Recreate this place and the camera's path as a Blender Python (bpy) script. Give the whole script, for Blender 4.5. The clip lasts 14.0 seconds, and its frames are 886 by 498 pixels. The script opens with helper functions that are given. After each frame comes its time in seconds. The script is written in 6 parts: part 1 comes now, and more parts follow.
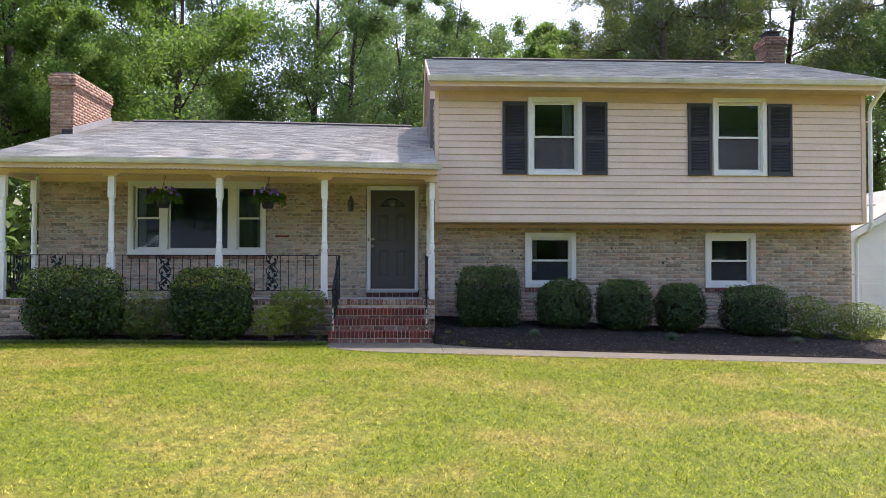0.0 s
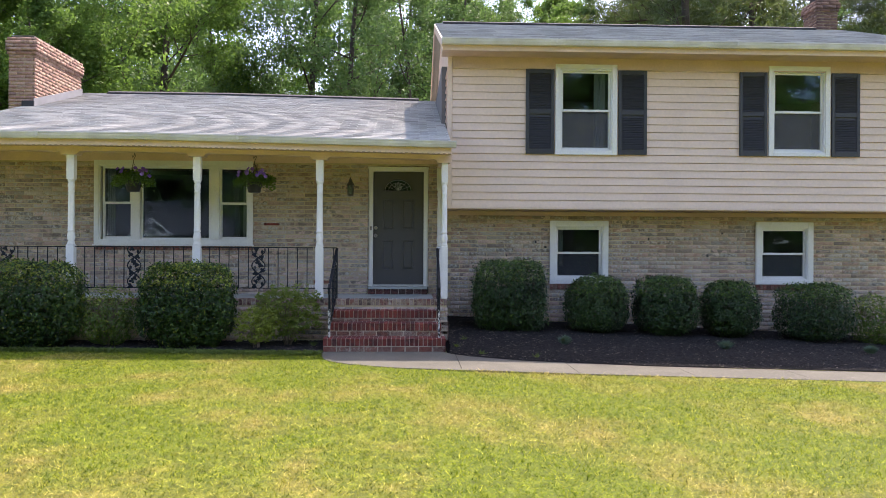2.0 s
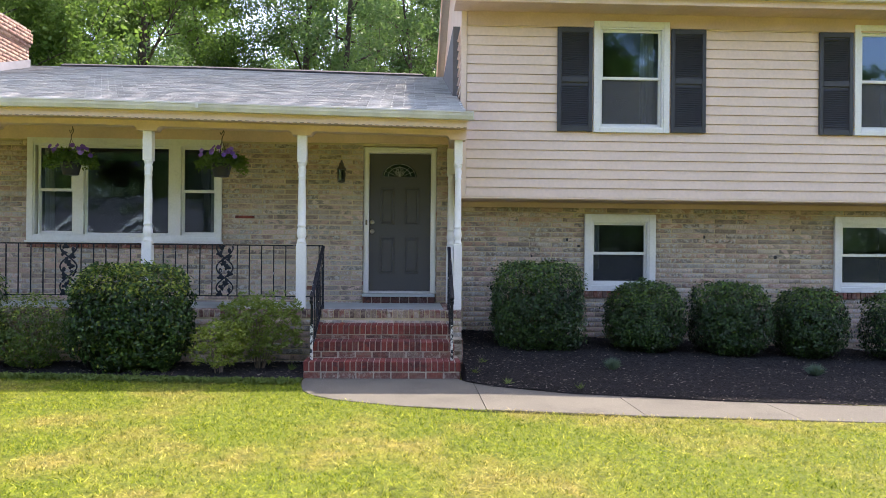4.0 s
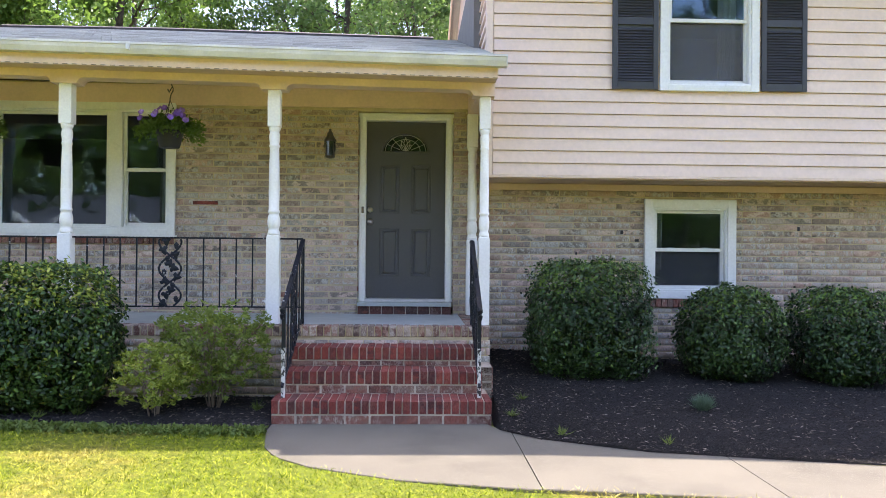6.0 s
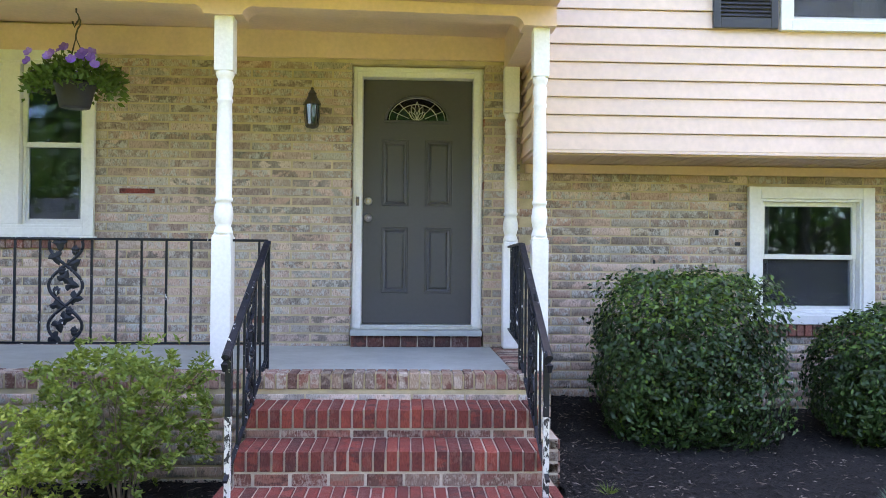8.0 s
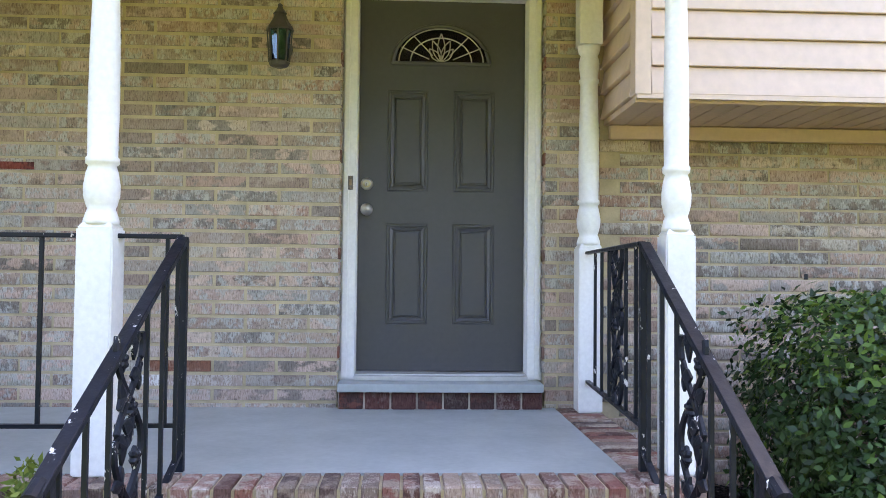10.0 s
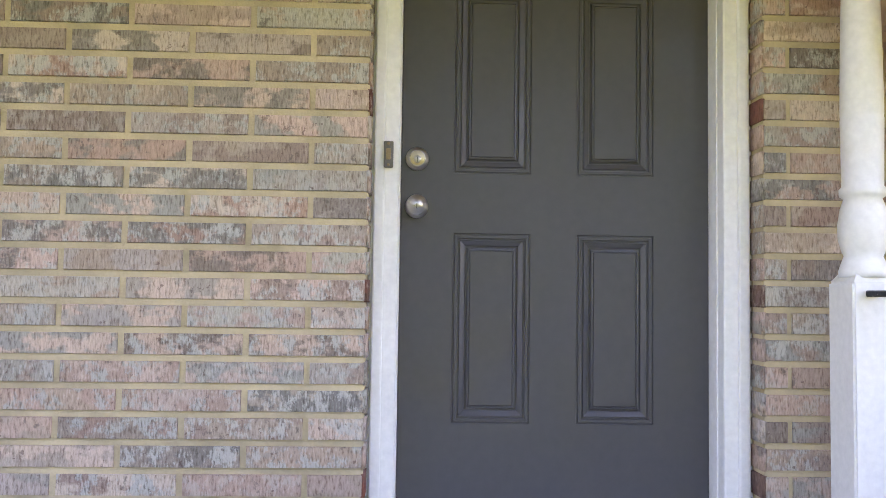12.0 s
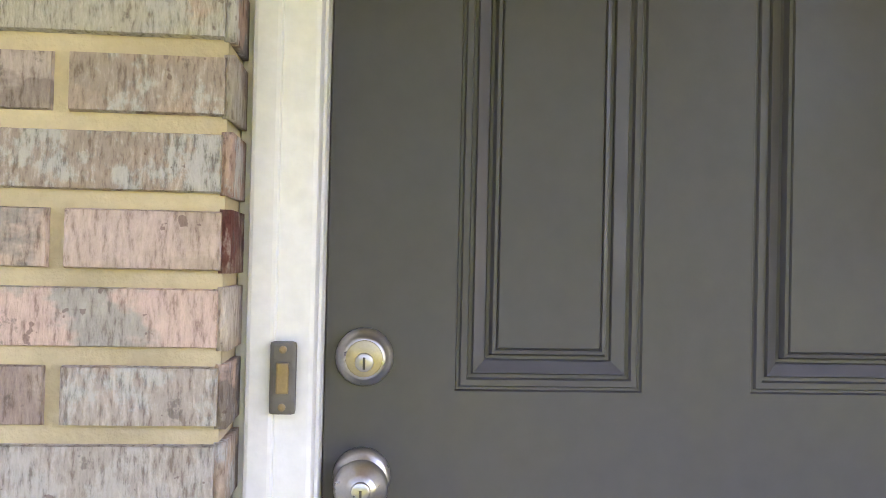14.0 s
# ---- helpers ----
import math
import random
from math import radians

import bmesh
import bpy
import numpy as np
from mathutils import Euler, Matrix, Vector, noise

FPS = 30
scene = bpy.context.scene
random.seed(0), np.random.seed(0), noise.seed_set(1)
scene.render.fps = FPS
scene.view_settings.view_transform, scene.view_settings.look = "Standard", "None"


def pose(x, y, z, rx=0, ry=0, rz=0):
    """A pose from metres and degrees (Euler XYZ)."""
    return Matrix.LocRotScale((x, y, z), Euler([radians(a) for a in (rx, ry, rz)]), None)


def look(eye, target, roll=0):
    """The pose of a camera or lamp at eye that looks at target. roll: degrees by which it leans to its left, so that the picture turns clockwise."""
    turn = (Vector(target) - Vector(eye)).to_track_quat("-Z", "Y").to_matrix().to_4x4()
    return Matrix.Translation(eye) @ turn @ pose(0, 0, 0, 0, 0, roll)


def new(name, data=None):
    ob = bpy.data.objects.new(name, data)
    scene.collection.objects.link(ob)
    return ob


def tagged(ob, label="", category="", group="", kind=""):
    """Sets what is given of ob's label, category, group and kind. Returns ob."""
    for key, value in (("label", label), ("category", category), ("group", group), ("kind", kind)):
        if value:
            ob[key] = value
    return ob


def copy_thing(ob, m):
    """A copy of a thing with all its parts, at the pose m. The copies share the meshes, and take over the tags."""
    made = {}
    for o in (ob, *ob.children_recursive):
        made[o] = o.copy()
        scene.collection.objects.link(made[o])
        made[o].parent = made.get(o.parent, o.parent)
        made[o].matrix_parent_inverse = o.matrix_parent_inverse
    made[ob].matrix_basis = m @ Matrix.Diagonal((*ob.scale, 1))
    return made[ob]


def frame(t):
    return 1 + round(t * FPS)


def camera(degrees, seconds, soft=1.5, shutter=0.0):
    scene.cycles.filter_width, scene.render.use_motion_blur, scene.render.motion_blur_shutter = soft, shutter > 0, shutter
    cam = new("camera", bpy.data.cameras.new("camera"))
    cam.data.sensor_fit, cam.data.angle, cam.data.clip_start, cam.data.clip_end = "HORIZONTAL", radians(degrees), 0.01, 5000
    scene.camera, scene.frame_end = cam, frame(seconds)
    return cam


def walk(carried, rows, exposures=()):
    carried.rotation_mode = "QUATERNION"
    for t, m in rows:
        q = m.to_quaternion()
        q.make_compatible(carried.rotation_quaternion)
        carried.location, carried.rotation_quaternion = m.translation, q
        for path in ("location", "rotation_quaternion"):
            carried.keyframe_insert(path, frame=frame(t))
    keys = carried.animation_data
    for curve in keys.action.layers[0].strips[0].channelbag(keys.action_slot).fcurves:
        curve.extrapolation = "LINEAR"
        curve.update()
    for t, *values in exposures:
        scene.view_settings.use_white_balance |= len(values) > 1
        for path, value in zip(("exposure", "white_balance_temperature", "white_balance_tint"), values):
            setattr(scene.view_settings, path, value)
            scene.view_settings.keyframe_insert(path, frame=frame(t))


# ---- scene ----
cam = camera(57.2, 14.0, 0.7)
PATH = [
    (0, (0.353, -16.957, 1.24), (0.435, -14.96, 1.297), 0.1),
    (0.5, (0.282, -16.455, 1.312), (0.364, -14.457, 1.354), 0.1),
    (1, (0.255, -15.978, 1.393), (0.339, -13.98, 1.418), 0.2),
    (1.5, (0.253, -15.427, 1.394), (0.338, -13.429, 1.417), 0.2),
    (2, (0.215, -14.818, 1.493), (0.296, -12.819, 1.5), 0.3),
    (2.5, (0.176, -14.182, 1.512), (0.263, -12.183, 1.516), 0.3),
    (3, (0.172, -13.487, 1.49), (0.261, -11.489, 1.497), 0.4),
    (3.2, (0.165, -13.234, 1.49), (0.254, -11.236, 1.497), 0.5),
    (5.5, (0.117, -10.101, 1.409), (0.192, -8.102, 1.427), 0.4),
    (6, (0.087, -9.45, 1.417), (0.161, -7.451, 1.429), 0.5),
    (6.5, (0.006, -8.766, 1.434), (0.096, -6.768, 1.451), 0.4),
    (7, (0.002, -8.116, 1.455), (0.089, -6.118, 1.468), 0.5),
    (7.5, (-0.021, -7.466, 1.456), (0.07, -5.468, 1.472), 0.5),
    (8, (-0.071, -6.826, 1.432), (0.014, -4.828, 1.46), 0.5),
    (8.2, (-0.076, -6.581, 1.431), (0.005, -4.583, 1.458), 0.5),
    (10.3, (-0.245, -4.147, 1.419), (-0.149, -2.15, 1.488), 0.6),
    (10.5, (-0.285, -3.938, 1.435), (-0.181, -1.941, 1.502), 0.6),
    (11, (-0.35, -3.4, 1.426), (-0.244, -1.405, 1.505), 0.7),
    (11.5, (-0.423, -2.854, 1.452), (-0.324, -0.859, 1.539), 0.8),
    (12, (-0.428, -2.376, 1.538), (-0.347, -0.38, 1.639), 0.8),
    (12.5, (-0.424, -1.963, 1.696), (-0.334, 0.032, 1.802), 0.7),
    (13, (-0.416, -1.661, 1.839), (-0.327, 0.336, 1.919), 0.8),
    (13.5, (-0.406, -1.326, 1.933), (-0.267, 0.667, 2.035), 0.8),
    (14, (-0.396, -0.97, 2.037), (-0.241, 1.023, 2.067), 1.3),
]
walk(cam, [(t, look(eye, target, roll)) for t, eye, target, roll in PATH],
     [(0, 1.62, 6850, 24), (3, 1.9, 6850, 24), (5.5, 2.34, 6850, 24), (7, 2.83, 6850, 25), (8.2, 3.05, 6850, 24), (10.5, 3.08, 6950, 25), (11, 3.18, 7050, 27), (12, 3.35, 7450, 33), (13, 3.6, 7350, 34), (13.5, 3.66, 7200, 36), (14, 3.80, 7000, 38)])

# ---- world, sun, light ----
world = bpy.data.worlds.new("world")
scene.world = world
world.use_nodes = True
wn = world.node_tree.nodes
sky = wn.new("ShaderNodeTexSky")
sky.sky_type, sky.sun_disc = "NISHITA", False
SUN = Vector((0.31, 0.46, 1.0)).normalized()
sky.sun_elevation = math.asin(SUN.z)
sky.sun_rotation = math.atan2(SUN.x, SUN.y)
sky.air_density, sky.dust_density = 1.0, 2.0
world.node_tree.links.new(sky.outputs[0], wn["Background"].inputs[0])
wn["Background"].inputs[1].default_value = 0.15
sun = new("sun", bpy.data.lights.new("sun", "SUN"))
sun.data.energy, sun.data.angle, sun.data.color = 2.6, radians(0.6), (1.0, 0.94, 0.84)
sun.matrix_world = look(SUN * 60, (0, 0, 0))


# ---- materials ----
class Mat:
    """A node material with short calls for its nodes."""

    def __init__(self, name, rough=0.6, metal=0.0, color=(0.5, 0.5, 0.5)):
        self.m = bpy.data.materials.new(name)
        self.m.use_nodes = True
        self.t = self.m.node_tree
        self.b = self.t.nodes["Principled BSDF"]
        self.out = self.t.nodes["Material Output"]
        self.b.inputs["Roughness"].default_value = rough
        self.b.inputs["Metallic"].default_value = metal
        self.b.inputs["Base Color"].default_value = (*color, 1)

    def node(self, kind, **inputs):
        n = self.t.nodes.new(kind)
        for k, v in inputs.items():
            self.put(n.inputs[k.replace("_", " ")], v)
        return n

    def put(self, socket, v):
        if isinstance(v, bpy.types.NodeSocket):
            self.t.links.new(v, socket)
        elif isinstance(v, tuple) and len(v) == 3 and socket.type == "RGBA":
            socket.default_value = (*v, 1)
        else:
            socket.default_value = v

    def pos(self, sx=1, sy=1, sz=1):
        g = self.t.nodes.new("ShaderNodeNewGeometry")
        mp = self.node("ShaderNodeMapping", Vector=g.outputs["Position"], Scale=Vector((sx, sy, sz)))
        return mp.outputs[0]

    def noise(self, scale, vec=None, detail=4.0, rough=0.55):
        n = self.node("ShaderNodeTexNoise", Scale=scale, Detail=detail, Roughness=rough)
        self.put(n.inputs["Vector"], vec if vec else self.pos())
        return n.outputs["Fac"]

    def ramp(self, fac, *stops):
        n = self.t.nodes.new("ShaderNodeValToRGB")
        self.put(n.inputs[0], fac)
        e = n.color_ramp.elements
        while len(e) < len(stops):
            e.new(0.5)
        for el, (p, c) in zip(e, stops):
            el.position = p
            el.color = (*c, 1) if isinstance(c, tuple) else (c, c, c, 1)
        return n.outputs[0]

    def mix(self, fac, a, b, mode="MIX"):
        n = self.t.nodes.new("ShaderNodeMix")
        n.data_type, n.blend_type = "RGBA", mode
        self.put(n.inputs[0], fac), self.put(n.inputs[6], a), self.put(n.inputs[7], b)
        return n.outputs[2]

    def math(self, op, a, b=0.0):
        n = self.t.nodes.new("ShaderNodeMath")
        n.operation = op
        self.put(n.inputs[0], a), self.put(n.inputs[1], b)
        return n.outputs[0]

    def rand(self):
        """A number for each piece, whether it is an object of its own or an island of a joined mesh."""
        a = self.t.nodes.new("ShaderNodeObjectInfo").outputs["Random"]
        b = self.t.nodes.new("ShaderNodeNewGeometry").outputs["Random Per Island"]
        return self.math("FRACT", self.math("ADD", a, b))

    def color(self, c):
        self.put(self.b.inputs["Base Color"], c)

    def rough(self, r):
        self.put(self.b.inputs["Roughness"], r)

    def bump(self, height, strength=0.3, dist=0.01):
        n = self.node("ShaderNodeBump", Strength=strength, Distance=dist, Height=height)
        self.put(self.b.inputs["Normal"], n.outputs[0])


def mat_brick(name, stops, streak, streak_amount, dark=0.6, chill=0.0):
    """Fired brick: a tone for each brick, a raked vertical grain, a worn pale wash and dark pits, all broken at the brick's edges."""
    m = Mat(name, 0.85)
    r = m.rand()
    shift = m.node("ShaderNodeCombineXYZ", X=m.math("MULTIPLY", r, 31.7), Y=m.math("MULTIPLY", r, 57.3), Z=m.math("MULTIPLY", r, 83.1)).outputs[0]

    def local(sx, sy, sz):
        n = m.node("ShaderNodeVectorMath")
        m.put(n.inputs[0], m.pos(sx, sy, sz)), m.put(n.inputs[1], shift)
        return n.outputs[0]

    r2 = m.math("FRACT", m.math("MULTIPLY", r, 7.31))
    r3 = m.math("FRACT", m.math("MULTIPLY", r, 13.77))
    grain = m.noise(125, local(1.5, 1.5, 0.35), 4, 0.65)
    flake = m.noise(22, local(1, 1, 0.8), 6, 0.7)
    base = m.ramp(r, *stops)
    base = m.mix(m.ramp(m.noise(9, local(1, 1, 1.6), 5, 0.6), (0.46, 0.0), (0.53, 0.95)), base, m.ramp(r2, *stops))
    if chill:
        base = m.mix(m.math("MULTIPLY", m.ramp(flake, (0.5, 0.0), (0.58, chill)), m.ramp(r3, (0.35, 0.0), (0.6, 1.0))), base, (0.33, 0.35, 0.33))
    base = m.mix(1.0, base, m.ramp(grain, (0.34, (0.58, 0.53, 0.50)), (0.46, (0.95, 0.94, 0.93)), (0.66, (1.16, 1.15, 1.14))), "MULTIPLY")
    wash = m.math("MULTIPLY", m.ramp(m.math("ADD", m.math("MULTIPLY", grain, 0.35), m.math("MULTIPLY", flake, 0.65)), (0.50, 0.0), (0.56, 1.0)), m.math("MULTIPLY", m.ramp(r3, (0.1, 0.1), (0.9, 1.0)), streak_amount))
    base = m.mix(wash, base, streak)
    base = m.mix(m.math("MULTIPLY", m.ramp(flake, (0.33, 0.9), (0.38, 0.0)), dark), base, (0.10, 0.085, 0.075))
    pit = m.ramp(m.noise(48, local(1, 1, 1), 3), (0.68, 0.0), (0.70, 0.9))
    base = m.mix(m.math("MULTIPLY", pit, dark), base, (0.11, 0.055, 0.045))
    m.color(base)
    m.rough(m.ramp(grain, (0.3, 0.95), (0.7, 0.75)))
    m.bump(m.math("ADD", grain, flake), 0.7, 0.007)
    return m.m


WALL_BRICK = mat_brick("tan brick", [(0.0, (0.52, 0.36, 0.285)), (0.14, (0.185, 0.155, 0.13)), (0.28, (0.60, 0.43, 0.355)),
                                     (0.42, (0.325, 0.315, 0.28)), (0.56, (0.47, 0.345, 0.26)), (0.70, (0.205, 0.195, 0.175)),
                                     (0.80, (0.41, 0.255, 0.195)), (0.90, (0.62, 0.485, 0.39)), (1.0, (0.42, 0.395, 0.33))], (0.68, 0.60, 0.52), 0.45, 0.65, 0.85)
RED_BRICK = mat_brick("red brick", [(0.0, (0.20, 0.030, 0.020)), (0.18, (0.085, 0.017, 0.014)), (0.36, (0.25, 0.045, 0.028)), (0.52, (0.13, 0.024, 0.018)),
                                    (0.68, (0.22, 0.036, 0.024)), (0.84, (0.07, 0.017, 0.015)), (1.0, (0.18, 0.030, 0.020))], (0.42, 0.28, 0.22), 0.13, 0.4)
RISER_BRICK = mat_brick("worn red brick", [(0.0, (0.18, 0.055, 0.04)), (0.2, (0.25, 0.15, 0.11)), (0.38, (0.09, 0.032, 0.024)), (0.55, (0.25, 0.07, 0.045)),
                                           (0.75, (0.24, 0.10, 0.07)), (0.9, (0.12, 0.042, 0.032)), (1.0, (0.21, 0.14, 0.11))], (0.52, 0.44, 0.36), 0.45)
EDGE_BRICK = mat_brick("patchy edge brick", [(0.0, (0.20, 0.06, 0.045)), (0.16, (0.42, 0.33, 0.25)), (0.32, (0.07, 0.035, 0.03)), (0.46, (0.26, 0.10, 0.07)),
                                            (0.62, (0.50, 0.43, 0.36)), (0.76, (0.13, 0.05, 0.04)), (0.88, (0.35, 0.25, 0.18)), (1.0, (0.19, 0.07, 0.05))], (0.58, 0.50, 0.42), 0.5)
CHIMNEY_BRICK = mat_brick("chimney brick", [(0.0, (0.34, 0.20, 0.14)), (0.3, (0.44, 0.30, 0.22)), (0.5, (0.25, 0.13, 0.10)),
                                            (0.75, (0.40, 0.24, 0.18)), (1.0, (0.20, 0.12, 0.10))], (0.5, 0.42, 0.34), 0.3)


def mat_plain(name, color, rough, spread=0.06, scale=6.0, bump=0.1, metal=0.0, bscale=80.0, dist=0.003):
    m = Mat(name, rough, metal)
    dark = tuple(c * (1 - spread * 2) for c in color)
    lite = tuple(min(1, c * (1 + spread)) for c in color)
    big = m.ramp(m.noise(scale, detail=5), (0.3, dark), (0.7, lite))
    fine = m.ramp(m.noise(scale * 17, detail=3), (0.25, 0.88), (0.75, 1.0))
    m.color(m.mix(1.0, big, fine, "MULTIPLY"))
    m.rough(m.ramp(m.noise(scale * 3), (0.3, max(0.03, rough - 0.1)), (0.7, min(1, rough + 0.1))))
    m.bump(m.noise(bscale), bump, dist)
    return m.m


MORTAR = mat_plain("mortar", (0.58, 0.475, 0.30), 0.95, 0.14, 5, 0.6, bscale=160, dist=0.004)
STEP_MORTAR = mat_plain("step mortar", (0.50, 0.42, 0.33), 0.95, 0.2, 5, 0.6, bscale=160, dist=0.004)
WHITE = mat_plain("white paint", (0.87, 0.86, 0.83), 0.45, 0.02, 3, 0.12)
VINYL = mat_plain("white vinyl", (0.80, 0.80, 0.77), 0.35, 0.03, 2, 0.04)
CREAM = mat_plain("cream trim", (0.78, 0.575, 0.47), 0.5, 0.05, 2, 0.06)
SIDING = mat_plain("pink vinyl siding", (0.80, 0.615, 0.495), 0.5, 0.03, 1.3, 0.12, bscale=30)
CEIL = mat_plain("tan soffit", (0.64, 0.46, 0.38), 0.55, 0.05, 2, 0.08)
GUTTER = mat_plain("aluminium gutter", (0.70, 0.685, 0.67), 0.4, 0.1, 3, 0.05)
SHUTTER = mat_plain("charcoal shutter", (0.045, 0.047, 0.055), 0.45, 0.08, 3, 0.1)
DOOR = mat_plain("charcoal door paint", (0.077, 0.075, 0.081), 0.42, 0.03, 2, 0.08, bscale=220, dist=0.001)
SLAB = mat_plain("grey porch paint", (0.42, 0.45, 0.43), 0.5, 0.07, 2.2, 0.2)
MILL = mat_plain("mill aluminium", (0.66, 0.65, 0.63), 0.5, 0.05, 14, 0.0, metal=0.6)
METAL = mat_plain("satin nickel", (0.58, 0.555, 0.51), 0.36, 0.04, 20, 0.0, metal=1.0)
BRASS = mat_plain("worn brass", (0.33, 0.24, 0.14), 0.45, 0.12, 30, 0.05, metal=0.6)
GILT = mat_plain("pale brass", (0.56, 0.47, 0.29), 0.42, 0.06, 20, 0.0, metal=0.9)
BELL = mat_plain("weathered bell plate", (0.15, 0.135, 0.12), 0.5, 0.12, 40, 0.1)
BRONZE = mat_plain("dark bronze", (0.075, 0.066, 0.060), 0.5, 0.15, 12, 0.1)
POT = mat_plain("dark plastic pot", (0.03, 0.03, 0.032), 0.5, 0.1, 8, 0.1)
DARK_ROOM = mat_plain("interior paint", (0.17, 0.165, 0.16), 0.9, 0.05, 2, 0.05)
CURTAIN = mat_plain("curtain cloth", (0.70, 0.68, 0.62), 0.9, 0.05, 5, 0.2)
FLASH = mat_plain("lead flashing", (0.30, 0.30, 0.31), 0.6, 0.1, 3, 0.1)
BLACKCAP = mat_plain("dark ridge", (0.04, 0.04, 0.042), 0.9, 0.1, 3, 0.2)
BARK = mat_plain("bark", (0.085, 0.068, 0.052), 0.95, 0.3, 2.5, 0.9, bscale=14, dist=0.05)
TWIG = mat_plain("twig", (0.20, 0.15, 0.11), 0.9, 0.2, 9, 0.4)


def mat_iron():
    m = Mat("peeling black paint", 0.42)
    chip = m.ramp(m.noise(24, m.pos(1, 1, 0.6), 6, 0.68), (0.64, 0.0), (0.65, 1.0))
    base = m.ramp(m.noise(12), (0.3, (0.005, 0.007, 0.012)), (0.7, (0.010, 0.013, 0.021)))
    m.color(m.mix(chip, base, (0.62, 0.60, 0.58)))
    m.b.inputs["Specular IOR Level"].default_value = 0.3
    m.rough(m.ramp(m.noise(30), (0.3, 0.35), (0.7, 0.55)))
    m.bump(m.noise(70), 0.35, 0.003)
    return m.m


def mat_peeled():
    m = Mat("mostly peeled paint", 0.6)
    chip = m.ramp(m.noise(34, m.pos(1, 1, 0.5), 5, 0.65), (0.46, 0.0), (0.50, 1.0))
    m.color(m.mix(chip, (0.02, 0.02, 0.02), (0.60, 0.58, 0.54)))
    m.bump(chip, 0.4, 0.002)
    return m.m


def mat_concrete():
    m = Mat("weathered concrete", 0.92)
    base = m.ramp(m.noise(1.6, detail=6), (0.3, (0.073, 0.069, 0.051)), (0.7, (0.125, 0.117, 0.087)))
    base = m.mix(m.ramp(m.noise(140, detail=2), (0.55, 0.0), (0.7, 0.5)), base, (0.11, 0.095, 0.08))
    base = m.mix(m.ramp(m.noise(200, detail=1), (0.62, 0.0), (0.7, 0.6)), base, (0.30, 0.285, 0.25))
    base = m.mix(m.ramp(m.noise(0.8, detail=6, rough=0.7), (0.52, 0.0), (0.66, 0.45)), base, (0.055, 0.052, 0.042))
    m.color(base)
    m.bump(m.noise(150, detail=4), 0.5, 0.004)
    return m.m


def mat_mulch(name, tones):
    m = Mat(name, 0.95)
    c = m.ramp(m.rand(), *tones)
    c = m.mix(m.ramp(m.noise(35, detail=6, rough=0.75), (0.35, 0.85), (0.65, 0.0)), c, (0.010, 0.007, 0.006))
    m.color(c)
    m.bump(m.noise(45, detail=6, rough=0.75), 1.0, 0.03)
    return m.m


def mat_leaf(name, tones, trans=0.35, gloss=0.35, yellow=(0.30, 0.40, 0.05)):
    m = Mat(name, 0.45)
    m.b.inputs["Specular IOR Level"].default_value = 0.3
    r = m.rand()
    c = m.ramp(r, *tones)
    big = m.noise(0.9, detail=2)
    c = m.mix(m.ramp(big, (0.35, 0.0), (0.7, 0.35)), c, tones[-1][1])
    m.color(c)
    m.rough(gloss)
    tr = m.node("ShaderNodeBsdfTranslucent", Color=m.mix(0.55, c, yellow))
    mx = m.node("ShaderNodeMixShader", Fac=trans)
    m.t.links.new(m.b.outputs[0], mx.inputs[1])
    m.t.links.new(tr.outputs[0], mx.inputs[2])
    m.t.links.new(mx.outputs[0], m.out.inputs[0])
    return m.m


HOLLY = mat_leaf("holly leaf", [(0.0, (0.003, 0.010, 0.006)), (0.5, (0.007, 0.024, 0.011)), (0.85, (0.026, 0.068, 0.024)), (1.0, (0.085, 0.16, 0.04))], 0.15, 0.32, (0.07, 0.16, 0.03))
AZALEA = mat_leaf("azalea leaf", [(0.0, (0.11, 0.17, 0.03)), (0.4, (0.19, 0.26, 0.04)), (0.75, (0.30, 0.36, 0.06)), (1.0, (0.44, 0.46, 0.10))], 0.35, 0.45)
TREE_LEAF = mat_leaf("broad leaf", [(0.0, (0.05, 0.105, 0.025)), (0.5, (0.085, 0.165, 0.036)), (1.0, (0.15, 0.25, 0.05))], 0.5, 0.5, (0.24, 0.42, 0.07))
DARK_LEAF = mat_leaf("shaded leaf", [(0.0, (0.045, 0.095, 0.038)), (0.5, (0.075, 0.145, 0.055)), (1.0, (0.12, 0.20, 0.07))], 0.45, 0.5, (0.20, 0.36, 0.08))
NEEDLE = mat_leaf("pine needle", [(0.0, (0.040, 0.066, 0.038)), (0.5, (0.062, 0.098, 0.054)), (1.0, (0.095, 0.135, 0.072))], 0.3, 0.55)
BASKET_LEAF = mat_leaf("petunia leaf", [(0.0, (0.04, 0.10, 0.02)), (0.6, (0.07, 0.15, 0.03)), (1.0, (0.12, 0.20, 0.05))], 0.3, 0.5)
PETAL = mat_leaf("purple petal", [(0.0, (0.16, 0.07, 0.45)), (0.6, (0.22, 0.10, 0.60)), (1.0, (0.40, 0.25, 0.75))], 0.3, 0.6, (0.35, 0.15, 0.75))
FESCUE = mat_leaf("blue fescue", [(0.0, (0.045, 0.09, 0.075)), (0.6, (0.075, 0.13, 0.105)), (1.0, (0.12, 0.18, 0.14))], 0.2, 0.6)
WEED = mat_leaf("weed leaf", [(0.0, (0.05, 0.095, 0.02)), (1.0, (0.13, 0.18, 0.045))], 0.3, 0.6)
IRON, PEELED, CONCRETE = mat_iron(), mat_peeled(), mat_concrete()
